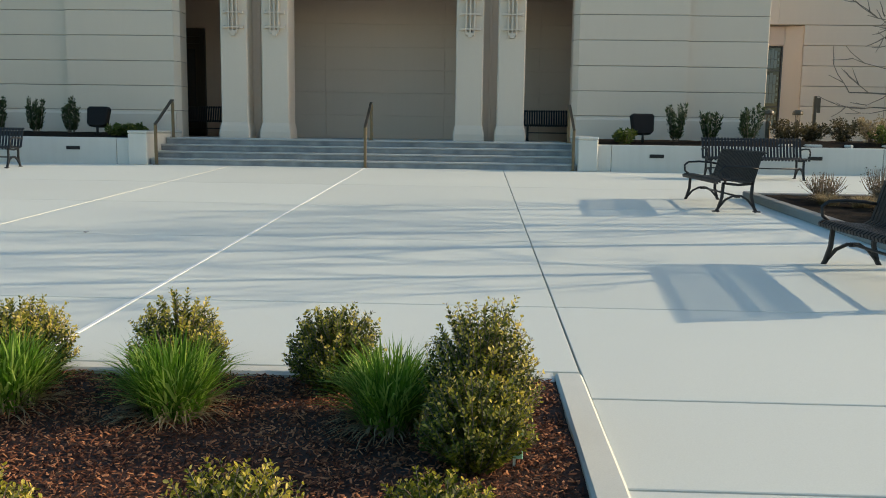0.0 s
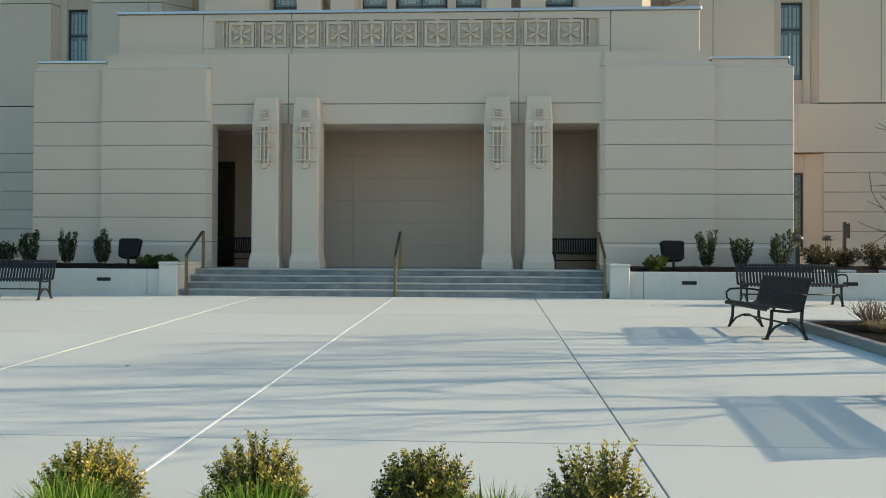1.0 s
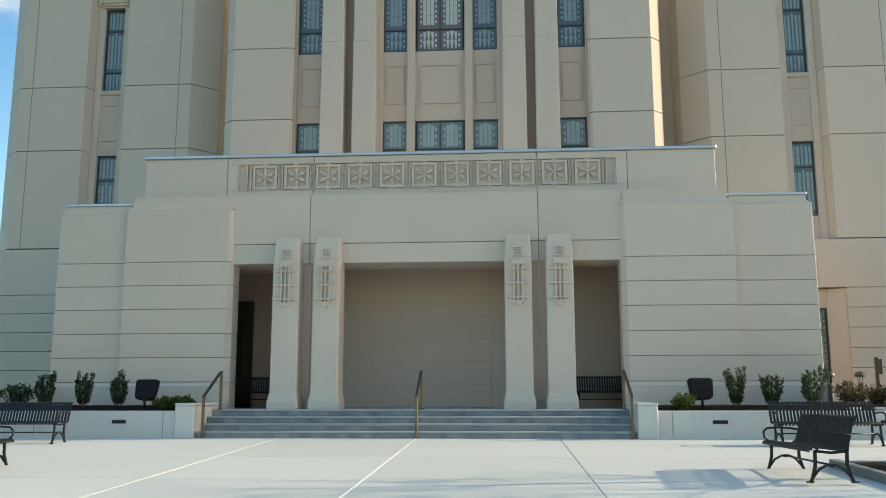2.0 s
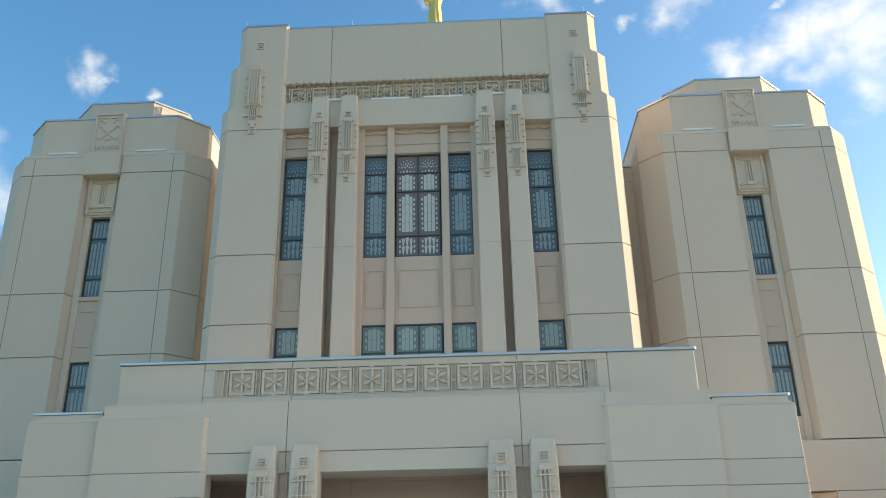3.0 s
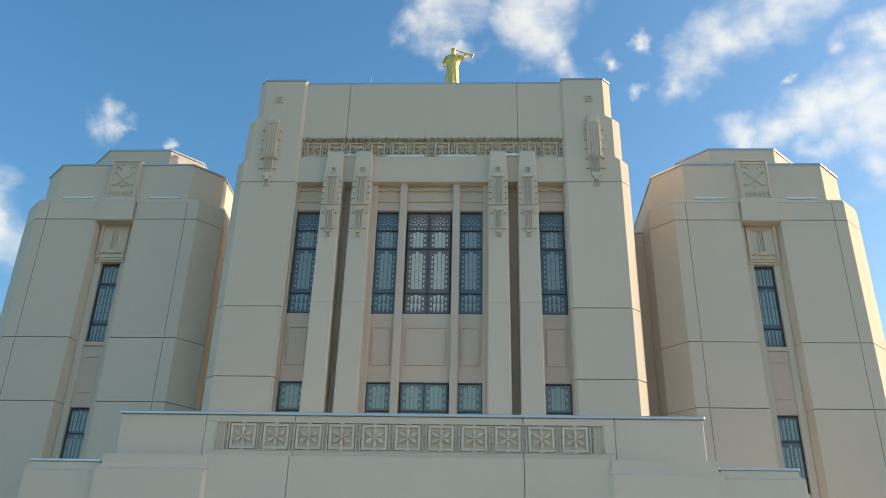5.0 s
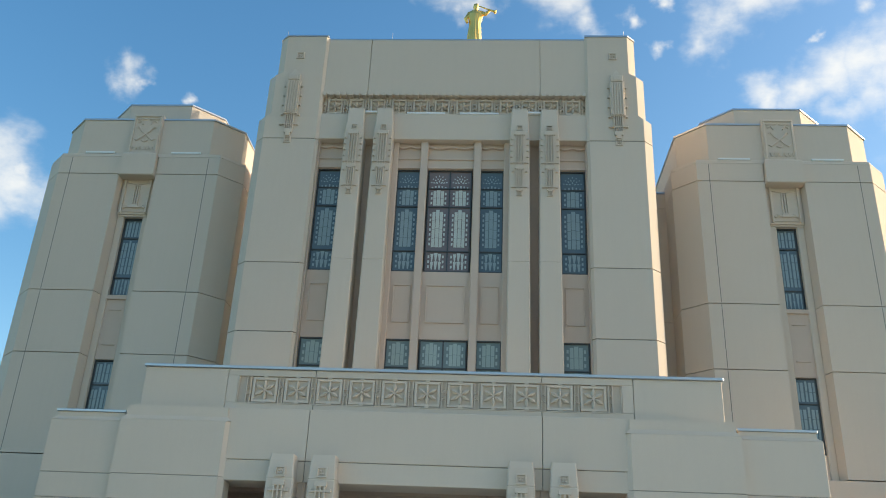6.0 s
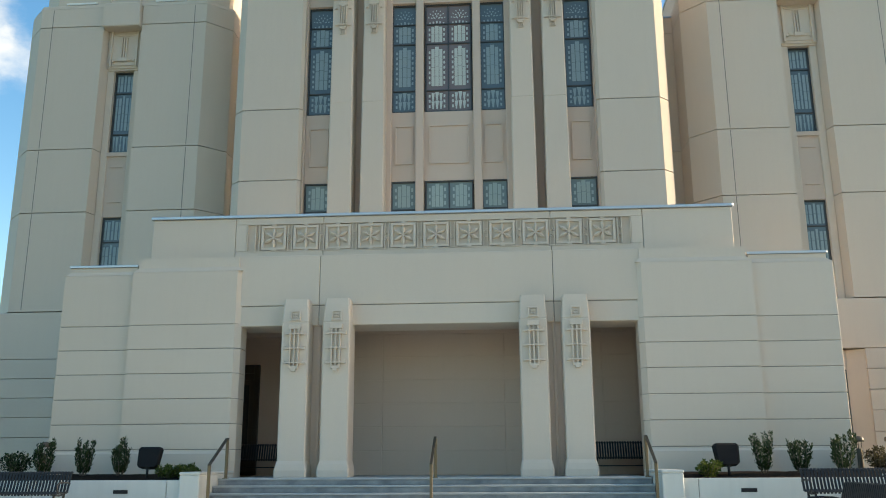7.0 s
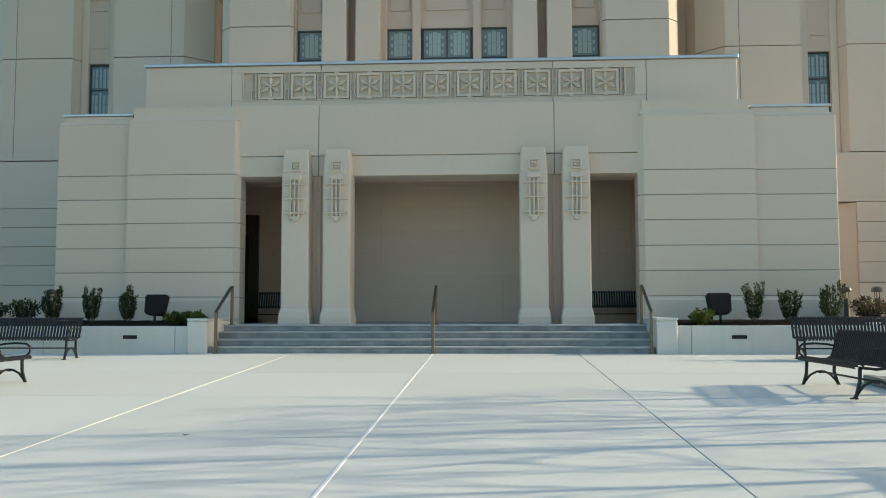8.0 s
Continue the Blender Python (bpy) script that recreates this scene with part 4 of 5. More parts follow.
# ---- planter walls by the steps ----
def planter(s):
    root = thing("planter_wall", CX + s * 5.1, 19.6, 0.0, "low pale concrete planter wall with pier beside the steps", "wall", "planter walls")
    def u(a, b):
        return sorted(((a - 5.1) * s, (b - 5.1) * s))
    pr = cube(*u(4.86, 5.30), -0.12, 2.25, -0.2, 0.70, 0.02)
    part("pier", pr, WALL_W, root)
    part("pier_cap", cube(*u(4.85, 5.31), -0.13, 2.26, 0.702, 0.765, 0.02), WALL_W, root)
    xs = [5.305, 5.62, 8.6, 11.6, 14.6, 17.6, 20.6, 24.0]
    for a, b in zip(xs, xs[1:]):
        part("wall_panel", cube(*u(a, b - 0.012), 0, 0.25, -0.2, 0.595, 0.012), WALL_W, root)
    part("joint_core", cube(*u(5.3, 23.9), 0.02, 0.2, -0.1, 0.57), JOINT, root)
    for v in (6.62, 10.1):
        c = (v - 5.1) * s
        vent = part("vent", cube(c - 0.16, c + 0.16, -0.012, 0.01, 0.315, 0.395, 0.003), BLACK, root, "black louvred wall light")
        for k in range(3):
            part("slat", cube(c - 0.15, c + 0.15, -0.02, -0.011, 0.328 + 0.022 * k, 0.34 + 0.022 * k), BLACK, vent)
    # mulch bed behind the wall
    bm = bmesh.new()
    nx, ny = 90, 22
    g = [[None] * (ny + 1) for _ in range(nx + 1)]
    for i in range(nx + 1):
        for j in range(ny + 1):
            x = 5.31 + 18.6 * i / nx
            y = 0.25 + 8.0 * (j / ny) ** 1.6
            z = 0.54 + min(0.16, 0.16 * y / 1.2) + noise.noise((x * 2.2 * s, y * 2.2, 0.3)) * 0.03
            g[i][j] = bm.verts.new(((x - 5.1) * s, y, z))
    for i in range(nx):
        for j in range(ny):
            bm.faces.new((g[i][j], g[i + 1][j], g[i + 1][j + 1], g[i][j + 1]))
    tagged(part("mulch_bed", bm, DARK_MULCH, root, smooth=True), "dark bark mulch")
    return root


planter(1)
planter(-1)


# ---- handrails ----
def bar(bm, pts, w, h):
    """A square bar along points in the y-z plane."""
    out = []
    for i, (x, y, z) in enumerate(pts):
        a, b = Vector(pts[max(i - 1, 0)]), Vector(pts[min(i + 1, len(pts) - 1)])
        d = (b - a).normalized()
        n = Vector((1, 0, 0)).cross(d).normalized()
        p = Vector((x, y, z))
        out.append([p + Vector((-w / 2, 0, 0)) - n * h / 2, p + Vector((w / 2, 0, 0)) - n * h / 2, p + Vector((w / 2, 0, 0)) + n * h / 2, p + Vector((-w / 2, 0, 0)) + n * h / 2])
    return loft(bm, out)


def handrail(x, label):
    root = thing("handrail", x, 19.55, 0.0, label, "handrail", "stair handrails")
    part("post", cube(-0.03, 0.03, -0.03, 0.03, -0.02, 0.90, 0.006), BRONZE, root)
    part("post", cube(-0.03, 0.03, 1.13, 1.19, 0.61, 1.46, 0.006), BRONZE, root)
    part("rail", bar(bmesh.new(), [(0, -0.035, 0.915), (0, 0.02, 0.925), (0, 1.10, 1.485), (0, 1.20, 1.485)], 0.055, 0.04), DARKBR, root, "dark bronze top rail")
    for y, z in ((0, 0.0), (1.16, 0.612)):
        part("base_plate", cube(-0.06, 0.06, y - 0.06, y + 0.06, z - 0.005, z + 0.012, 0.003), BRONZE, root)


handrail(-4.74, "bronze stair handrail on two square posts")
handrail(0.03, "bronze stair handrail in the middle of the steps")
handrail(4.70, "bronze stair handrail on two square posts")


# ---- benches ----
def bench(x, y, z, turn, label, length=2.0):
    """Metal slat bench facing -y: legs with a curved brace at each end, ribbed seat and back, loop arms."""
    root = thing("bench", x, y, z, label, "bench", "plaza benches")
    root.rotation_euler = (0, 0, radians(turn))
    half = length / 2
    for sx in (-1, 1):
        X = sx * (half - 0.12)
        fr = bmesh.new()
        def flat(pts, w=0.038, t=0.035):
            bar_pts = [(X, a, b) for a, b in pts]
            bar(fr, bar_pts, t, w)
        flat([(-0.28, 0.0), (-0.25, 0.06), (-0.21, 0.2), (-0.20, 0.40)])
        flat([(0.27, 0.0), (0.23, 0.07), (0.19, 0.22), (0.20, 0.42), (0.24, 0.60), (0.30, 0.82)])
        flat([(-0.24, 0.07), (-0.16, 0.17), (-0.05, 0.225), (0.0, 0.215), (0.05, 0.225), (0.14, 0.17), (0.22, 0.08)], 0.026)
        flat([(-0.21, 0.395), (0.0, 0.375), (0.20, 0.395)], 0.035)
        box(fr, X - 0.016, X + 0.016, -0.045, 0.045, 0.195, 0.24, 0.012)
        for yy in (-0.285, 0.275):
            box(fr, X - 0.03, X + 0.03, yy - 0.05, yy + 0.05, 0.0, 0.018, 0.006)
        part("end_frame", fr, BLACK, root, "curved black cast end frame with feet")
        arm = bmesh.new()
        ax = sx * (half - 0.03)
        tube(arm, [(ax, -0.19, 0.42), (ax, -0.27, 0.48), (ax, -0.28, 0.57), (ax, -0.22, 0.62), (ax, -0.05, 0.63), (ax, 0.12, 0.62), (ax, 0.23, 0.60)], 0.017, 8)
        part("armrest", arm, BLACK, root, "black tubular loop armrest", smooth=True)
    prof = [(-0.295, 0.385), (-0.305, 0.415), (-0.27, 0.44), (-0.15, 0.435), (0.0, 0.415), (0.12, 0.41), (0.185, 0.45), (0.22, 0.56), (0.255, 0.70), (0.29, 0.82), (0.315, 0.835), (0.335, 0.81)]
    n = int(length / 0.067)
    slat = None
    for i in range(n):
        cx = -half + 0.05 + (length - 0.1) * i / (n - 1)
        if slat is None:
            slat = part("slat", bar(bmesh.new(), [(0, a, b) for a, b in prof], 0.043, 0.012), BLACK, root)
            slat.location = (cx, 0, 0)
        else:
            again(slat, cx)
    rl = bmesh.new()
    for a, b in ((-0.27, 0.42), (0.19, 0.435), (0.30, 0.80)):
        tube(rl, [(-half + 0.03, a, b), (half - 0.03, a, b)], 0.014, 8)
    part("cross_bar", rl, BLACK, root, smooth=True)
    tb = bmesh.new()
    tube(tb, [(-half + 0.12, 0.0, 0.22), (half - 0.12, 0.0, 0.22)], 0.014, 8)
    part("stretcher", tb, BLACK, root, smooth=True)
    return root


BENCH = "black powder-coated metal slat bench with loop arms"
bench(6.15, 13.02, gz(13.02), -90, BENCH + " on the plaza", 2.1)
bench(6.13, 7.35, gz(7.35), -90, BENCH + " beside the kerbed bed", 2.1)
bench(8.24, 18.1, gz(18.1), 0, BENCH + " before the planter wall", 2.1)
bench(-8.2, 18.1, gz(18.1), 0, BENCH + " before the planter wall", 2.1)
bench(-6.2, 13.02, gz(13.02), 90, BENCH + " on the plaza", 2.1)
bench(4.75, 23.95, 0.612, 0, BENCH + " in the porch", 1.9)
bench(-4.95, 24.3, 0.612, 0, BENCH + " in the porch", 1.9)


# ---- plaza slabs ----
plaza = thing("plaza", 0, 0, 0, "pale broom-finished concrete plaza in large jointed slabs", "pavement", kind="structure")
# Paving east of the second bed is unseen, added to bounce sunlight onto the facade.
XJ = [-9.1, -3.02, 0.03, 3.14, 9.3, 15.5, 21.7, 27.9, 34.1]
YJ = [-30.0, -18.0, -9.0, -3.0, 0.15, 3.2, 6.25, 9.3, 12.4, 15.5, 19.48]
BED = (-14.0, 3.14, 0.9, 4.68)
BED2 = (6.86, 13.0, 4.0, 14.2)


def slab(x0, x1, y0, y1):
    g = 0.006
    bm = bmesh.new()
    x0, x1, y0, y1 = x0 + g, x1 - g, y0 + 0.010, y1 - 0.010
    b = 0.004
    def ring(i, z):
        return [(x0 + i, y0 + i, gz(y0) + z), (x1 - i, y0 + i, gz(y0) + z), (x1 - i, y1 - i, gz(y1) + z), (x0 + i, y1 - i, gz(y1) + z)]
    loft(bm, [ring(0, -0.14), ring(0, -b), ring(b, 0.0)])
    part("concrete_slab", bm, PLAZA, plaza)


def cut(x0, x1, y0, y1, beds):
    """Lays a slab, cut round the planting beds."""
    for bx0, bx1, by0, by1 in beds:
        if x0 < bx1 - 0.02 and x1 > bx0 + 0.02 and y0 < by1 - 0.02 and y1 > by0 + 0.02:
            if x0 < bx0 - 0.02:
                cut(x0, bx0, y0, y1, beds)
                x0 = bx0
            if x1 > bx1 + 0.02:
                cut(bx1, x1, y0, y1, beds)
                x1 = bx1
            if y0 < by0 - 0.02:
                cut(x0, x1, y0, by0, beds)
            if y1 > by1 + 0.02:
                cut(x0, x1, by1, y1, beds)
            return
    slab(x0, x1, y0, y1)


for x0, x1 in zip(XJ, XJ[1:]):
    for y0, y1 in zip(YJ, YJ[1:]):
        if (x0, y0) == (3.14, 3.2):
            cut(x0, x1, y0, 4.25, (BED, BED2))
            cut(x0, x1, 4.25, y1, (BED, BED2))
        else:
            cut(x0, x1, y0, y1, (BED, BED2))
# a pale strip along two of the joints, lighter than the slabs
for x, y0, y1, w in ((0.03, 4.7, 19.45, 0.028), (-3.02, 4.7, 19.45, 0.016)):
    bm = bmesh.new()
    box(bm, x - w / 2, x + w / 2, y0, y1, 0, 0.005)
    for v in bm.verts:
        v.co.z += gz(v.co.y)
    part("joint_sealant", bm, WHITE_LINE if w > 0.02 else THIN, plaza, "pale strip along the joint")
for s in (-1, 1):
    part("edge_strip", cube(min(4.8 * s, 24 * s), max(4.8 * s, 24 * s), 19.48, 19.62, -0.15, 0.0), PLAZA, plaza)
part("edge_strip", cube(-4.8, 4.8, 19.48, 19.62, -0.15, 0.0), PLAZA, plaza)


# ---- kerbed planting beds ----
rng = random.Random(7)


def kerb_run(root, pts, w, h0, h1, side, base=0.16, mat=KERB):
    """Kerb stones along a line on the plaza; side +1 puts the body to the left of the way."""
    for (xa, ya), (xb, yb) in zip(pts, pts[1:]):
        d = Vector((xb - xa, yb - ya, 0)).normalized()
        n = Vector((-d.y, d.x, 0)) * side * w
        rows = []
        for x, y in ((xa, ya), (xb, yb)):
            z = gz(y)
            o = Vector((x, y, 0))
            c = n.normalized() * 0.015
            rows.append([o + Vector((0, 0, z - base)), o + n + Vector((0, 0, z - base)), o + n + Vector((0, 0, z + h1 - 0.015)), o + n - c + Vector((0, 0, z + h1)), o + c + Vector((0, 0, z + h0)), o + Vector((0, 0, z + h0 - 0.015))])
        part("kerb_stone", loft(bmesh.new(), rows), mat, root)


def mulch(root, x0, x1, y0, y1, level, nx, ny, amp=0.025, mat=MULCH):
    bm = bmesh.new()
    g = [[bm.verts.new((x0 + (x1 - x0) * i / nx, y, gz(y) + level + noise.noise(((x0 + (x1 - x0) * i / nx) * 3.1, y * 3.1, 1.7)) * amp + rng.uniform(-0.006, 0.006))) for i in range(nx + 1)] for y in (y0 + (y1 - y0) * j / ny for j in range(ny + 1))]
    for j in range(ny):
        for i in range(nx):
            bm.faces.new((g[j][i], g[j][i + 1], g[j + 1][i + 1], g[j + 1][i]))
    part("mulch", bm, mat, root, "brown bark mulch", smooth=True)


def chips(name, x0, x1, y0, y1, level, count, size, mat, label):
    """Loose flat shreds of bark, lying every way."""
    vs, fs = [], []
    for _ in range(count):
        x, y = rng.uniform(x0, x1), rng.uniform(y0, y1)
        z = gz(y) + level + noise.noise((x * 3.1, y * 3.1, 1.7)) * 0.025 + rng.uniform(0.0, 0.012)
        m = pose(x, y, z, rng.gauss(0, 22), rng.gauss(0, 22), rng.uniform(0, 360))
        l, w, t = size * rng.uniform(0.5, 1.7), size * rng.uniform(0.2, 0.55), size * 0.14
        k = len(vs)
        for p in ((-l, -w * 0.6, -t), (l * 0.8, -w, -t), (l, w * 0.7, -t), (-l * 0.9, w, -t), (-l * 0.9, -w * 0.5, t), (l * 0.7, -w * 0.8, t), (l * 0.9, w * 0.6, t), (-l * 0.8, w * 0.9, t)):
            vs.append(m @ Vector(p))
        fs += [tuple(k + i for i in q) for q in ((3, 2, 1, 0), (4, 5, 6, 7), (0, 1, 5, 4), (1, 2, 6, 5), (2, 3, 7, 6), (3, 0, 4, 7))]
    me = bpy.data.meshes.new(name)
    me.from_pydata(vs, [], fs)
    me.materials.append(mat)
    return tagged(new(name, me), label, "mulch", kind="stuff")


bed = thing("planting_bed", 0, 0, 0, "kerbed planting bed of bark mulch at the plaza's edge", "planting bed", kind="structure")
kerb_run(bed, [(-14.0, 4.68), (-9.0, 4.68), (-6.0, 4.68), (-3.0, 4.68), (0.03, 4.68), (2.985, 4.68)], 0.15, 0.0, 0.004, -1)
kerb_run(bed, [(3.14, 4.60), (3.15, 3.2), (3.15, 0.75)], 0.15, 0.02, 0.02, -1)
kerb_run(bed, [(-14.0, 0.9), (-6.0, 0.9), (0.0, 0.9), (2.99, 0.9)], 0.15, 0.004, 0.004, 1)
mulch(bed, -14.0, 3.02, 1.03, 4.55, -0.02, 220, 60)
chips("bark_chips", -3.0, 2.98, 1.15, 4.52, -0.012, 62000, 0.0105, BARK_CHIP, "loose reddish bark chips lying on the bed")
bed2 = thing("planting_bed", 0, 0, 0, "kerbed planting bed of dark mulch beside the benches", "planting bed", kind="structure")
kerb_run(bed2, [(6.86, 4.0), (6.86, 7.0), (6.86, 10.0), (6.86, 12.2), (6.86, 14.2)], 0.15, 0.12, 0.12, -1, mat=SHADED_KERB)
kerb_run(bed2, [(7.01, 14.2), (10.0, 14.2), (13.0, 14.2)], 0.15, 0.10, 0.10, -1, mat=SHADED_KERB)
mulch(bed2, 7.0, 13.0, 4.0, 14.1, 0.085, 90, 110, mat=DARK_MULCH)


# ---- plants ----
def leaf_quad(vs, fs, at, along, up, l, w):
    side = along.cross(up)
    if side.length < 1e-4:
        side = along.orthogonal()
    side.normalize()
    nrm = side.cross(along).normalized()
    k = len(vs)
    a, b = at + along * l * 0.3 + nrm * w * 0.1, at + along * l * 0.72 + nrm * w * 0.1
    vs += [at, a + side * w * 0.45, b + side * w * 0.42, at + along * l, b - side * w * 0.42, a - side * w * 0.45]
    fs += [(k, k + 1, k + 2, k + 3), (k, k + 3, k + 4, k + 5)]


def from_lists(name, vs, fs, mat, parent, label=""):
    me = bpy.data.meshes.new(name)
    me.from_pydata(vs, [], fs)
    me.materials.append(mat)
    ob = new(name, me)
    ob.parent = parent
    return tagged(ob, label)


def unit(r):
    while True:
        v = Vector((r.uniform(-1, 1), r.uniform(-1, 1), r.uniform(-1, 1)))
        if 0.05 < v.length < 1:
            return v.normalized()


def shrub(name, x, y, z, label, radius, height, stems, leaves, leaf, seed, mat, wood=BARK, spread=0.8, upright=0.5, group="", low=0.1):
    """Many thin stems fanning out from the base, leaves in sprays along their upper parts; ragged outline."""
    r = random.Random(seed)
    root = thing(name, x, y, z, label, "shrub", group)
    st = bmesh.new()
    vs, fs = [], []
    for k in range(stems):
        a = 2 * math.pi * (k + r.random()) / stems * 2.399
        lean = r.random() ** 0.6
        tip = Vector((math.cos(a) * radius * lean * spread, math.sin(a) * radius * lean * spread, height * (r.uniform(0.72, 1.05) - 0.35 * lean ** 2 * (1 - upright))))
        start = Vector((math.cos(a), math.sin(a), 0)) * radius * 0.12 * r.random()
        mid = start.lerp(tip, 0.5) + Vector((math.cos(a), math.sin(a), 0)) * radius * 0.18 * (1 - upright) + unit(r) * radius * 0.06
        pts = [start - Vector((0, 0, 0.03)), start.lerp(mid, 0.5), mid, mid.lerp(tip, 0.5) + unit(r) * radius * 0.04, tip]
        tube(st, pts, [0.006, 0.005, 0.0045, 0.0035, 0.002], 4)
        n = leaves // stems
        for i in range(n):
            f = low + (1 - low) * r.random() ** 0.75
            q = f * 4
            j = min(3, int(q))
            p = pts[j].lerp(pts[j + 1], q - j)
            out = unit(r)
            p = p + out * radius * r.uniform(0.02, 0.24) * (1.1 - 0.7 * f)
            d = (out + Vector((p.x, p.y, 0)).normalized() * 0.5 + Vector((0, 0, r.uniform(0.1, 1.0)))).normalized()
            s = leaf * r.uniform(0.65, 1.3)
            leaf_quad(vs, fs, p, d, unit(r), s, s * 0.66)
    part("branchwork", st, wood, root, smooth=True)
    from_lists("foliage", vs, fs, mat, root)
    return root


def boxwood(x, y, z, label, radius, height, shoots, sunlit, seed):
    """A rounded shrub of many short shoots with paired leaves; sunlight is put into the pale colour of its outer tips.
    """
    r = random.Random(seed)
    root = thing("boxwood_shrub", x, y, z, label, "shrub", "boxwood shrubs")
    st = bmesh.new()
    plain, sunlit_tips = ([], []), ([], [])
    lobes = [(r.uniform(0, 2 * math.pi), r.uniform(0.75, 1.18)) for _ in range(6)]
    for k in range(shoots):
        a = k * 2.39996 + r.uniform(-0.2, 0.2)
        up = 1 - 1.15 * (k + 0.5) / shoots
        lump = 1 + 0.16 * sum(math.cos(2 * (a - la)) * (w - 1) for la, w in lobes) + r.uniform(-0.10, 0.12)
        flat = math.sqrt(max(0.0, 1 - up * up)) ** 0.8
        out = Vector((math.cos(a) * flat, math.sin(a) * flat, 0))
        tip = out * radius * lump + Vector((0, 0, height * (0.42 + 0.56 * up) * (0.9 + 0.16 * lump * r.random())))
        if up > 0.2 and r.random() < 0.22:
            tip += Vector((0, 0, height * r.uniform(0.04, 0.13)))
        base = out * radius * 0.30 + Vector((0, 0, max(0.02, tip.z - height * r.uniform(0.35, 0.5))))
        mid = base.lerp(tip, 0.55) + unit(r) * 0.012 + out * 0.015
        tube(st, [Vector((0, 0, -0.02)) + out * 0.02, base, mid, tip], [0.005, 0.003, 0.0022, 0.0012], 3)
        n = 15
        # upper shoots get more of the sunlit colour
        pale = sunlit * (0.55 + 0.75 * max(0.0, up)) * r.uniform(0.2, 1.5)
        turn = r.uniform(0, math.pi)
        for i in range(n):
            f = (i + r.random() * 0.6) / n
            p = base.lerp(mid, f / 0.5) if f < 0.5 else mid.lerp(tip, (f - 0.5) / 0.5)
            d = (tip - base).normalized()
            q = d.orthogonal().normalized()
            q2 = d.cross(q)
            turn += 1.57 + r.uniform(-0.3, 0.3)
            for e in (0, math.pi):
                w = q * math.cos(turn + e) + q2 * math.sin(turn + e)
                way = (w + d * r.uniform(0.35, 0.9) + Vector((0, 0, 0.25))).normalized()
                l = 0.0235 * r.uniform(0.7, 1.2) * (1.0 if f < 0.8 else 0.8)
                vs, fs = sunlit_tips if f > 1 - pale * 0.42 else plain
                leaf_quad(vs, fs, p + w * 0.004, way, d + unit(r) * 0.3, l, l * 0.62)
    part("branchwork", st, BARK, root, smooth=True)
    from_lists("foliage", *plain, BOX_LEAF, root)
    from_lists("young_foliage", *sunlit_tips, SUNLIT_LEAF, root, "pale yellow young leaf tips")
    return root


BOX_LABEL = "small green boxwood shrub with leaf tips coloured yellow as sunlit, in bark mulch"
for i, (x, y, rad, h, n, yg) in enumerate([(0.16, 4.38, 0.25, 0.44, 240, 0.75), (1.0, 4.36, 0.25, 0.47, 240, 0.6), (1.82, 4.36, 0.25, 0.45, 250, 0.25), (2.58, 3.72, 0.25, 0.62, 330, 0.36), (2.56, 3.40, 0.22, 0.42, 240, 0.25),
                                           (1.02, 2.45, 0.20, 0.34, 190, 0.5), (1.80, 2.47, 0.24, 0.40, 150, 0.55), (2.44, 2.60, 0.23, 0.31, 190, 0.22)]):
    boxwood(x, y, gz(y) - 0.03, BOX_LABEL, rad, h, n, yg, 100 + i)


def columnar_shrub(x, y, z, label, radius, height, stems, seed):
    """An upright evergreen: a few spires close together, each sheathed in short narrow leaves."""
    r = random.Random(seed)
    root = thing("evergreen_shrub", x, y, z, label, "shrub", "evergreen shrubs")
    st = bmesh.new()
    vs, fs = [], []
    for k in range(stems):
        a = k * 2.4 + r.random()
        lean = radius * (0.25 + 0.75 * (k + 0.5) / stems)
        top = height * r.uniform(0.66, 1.05)
        foot = Vector((math.cos(a), math.sin(a), 0)) * radius * 0.15
        tip = Vector((math.cos(a) * lean, math.sin(a) * lean * 0.7, top))
        mid = foot.lerp(tip, 0.5) + Vector((math.cos(a), math.sin(a), 0)) * radius * 0.18
        tube(st, [foot - Vector((0, 0, 0.04)), mid, tip], [0.012, 0.008, 0.003], 5)
        for i in range(170):
            f = 0.10 + 0.92 * r.random()
            p = foot.lerp(mid, f * 2) if f < 0.5 else mid.lerp(tip, f * 2 - 1)
            w = unit(r)
            w.z *= 0.3
            girth = 0.055 * (1.15 - 0.75 * f)
            p = p + w * girth * r.uniform(0.2, 1.0)
            l = r.uniform(0.045, 0.085)
            leaf_quad(vs, fs, p, (w * 0.8 + Vector((0, 0, r.uniform(0.5, 1.2)))).normalized(), unit(r), l, l * 0.32)
    part("branchwork", st, BARK, root, smooth=True)
    from_lists("foliage", vs, fs, YEW_LEAF, root)
    return root


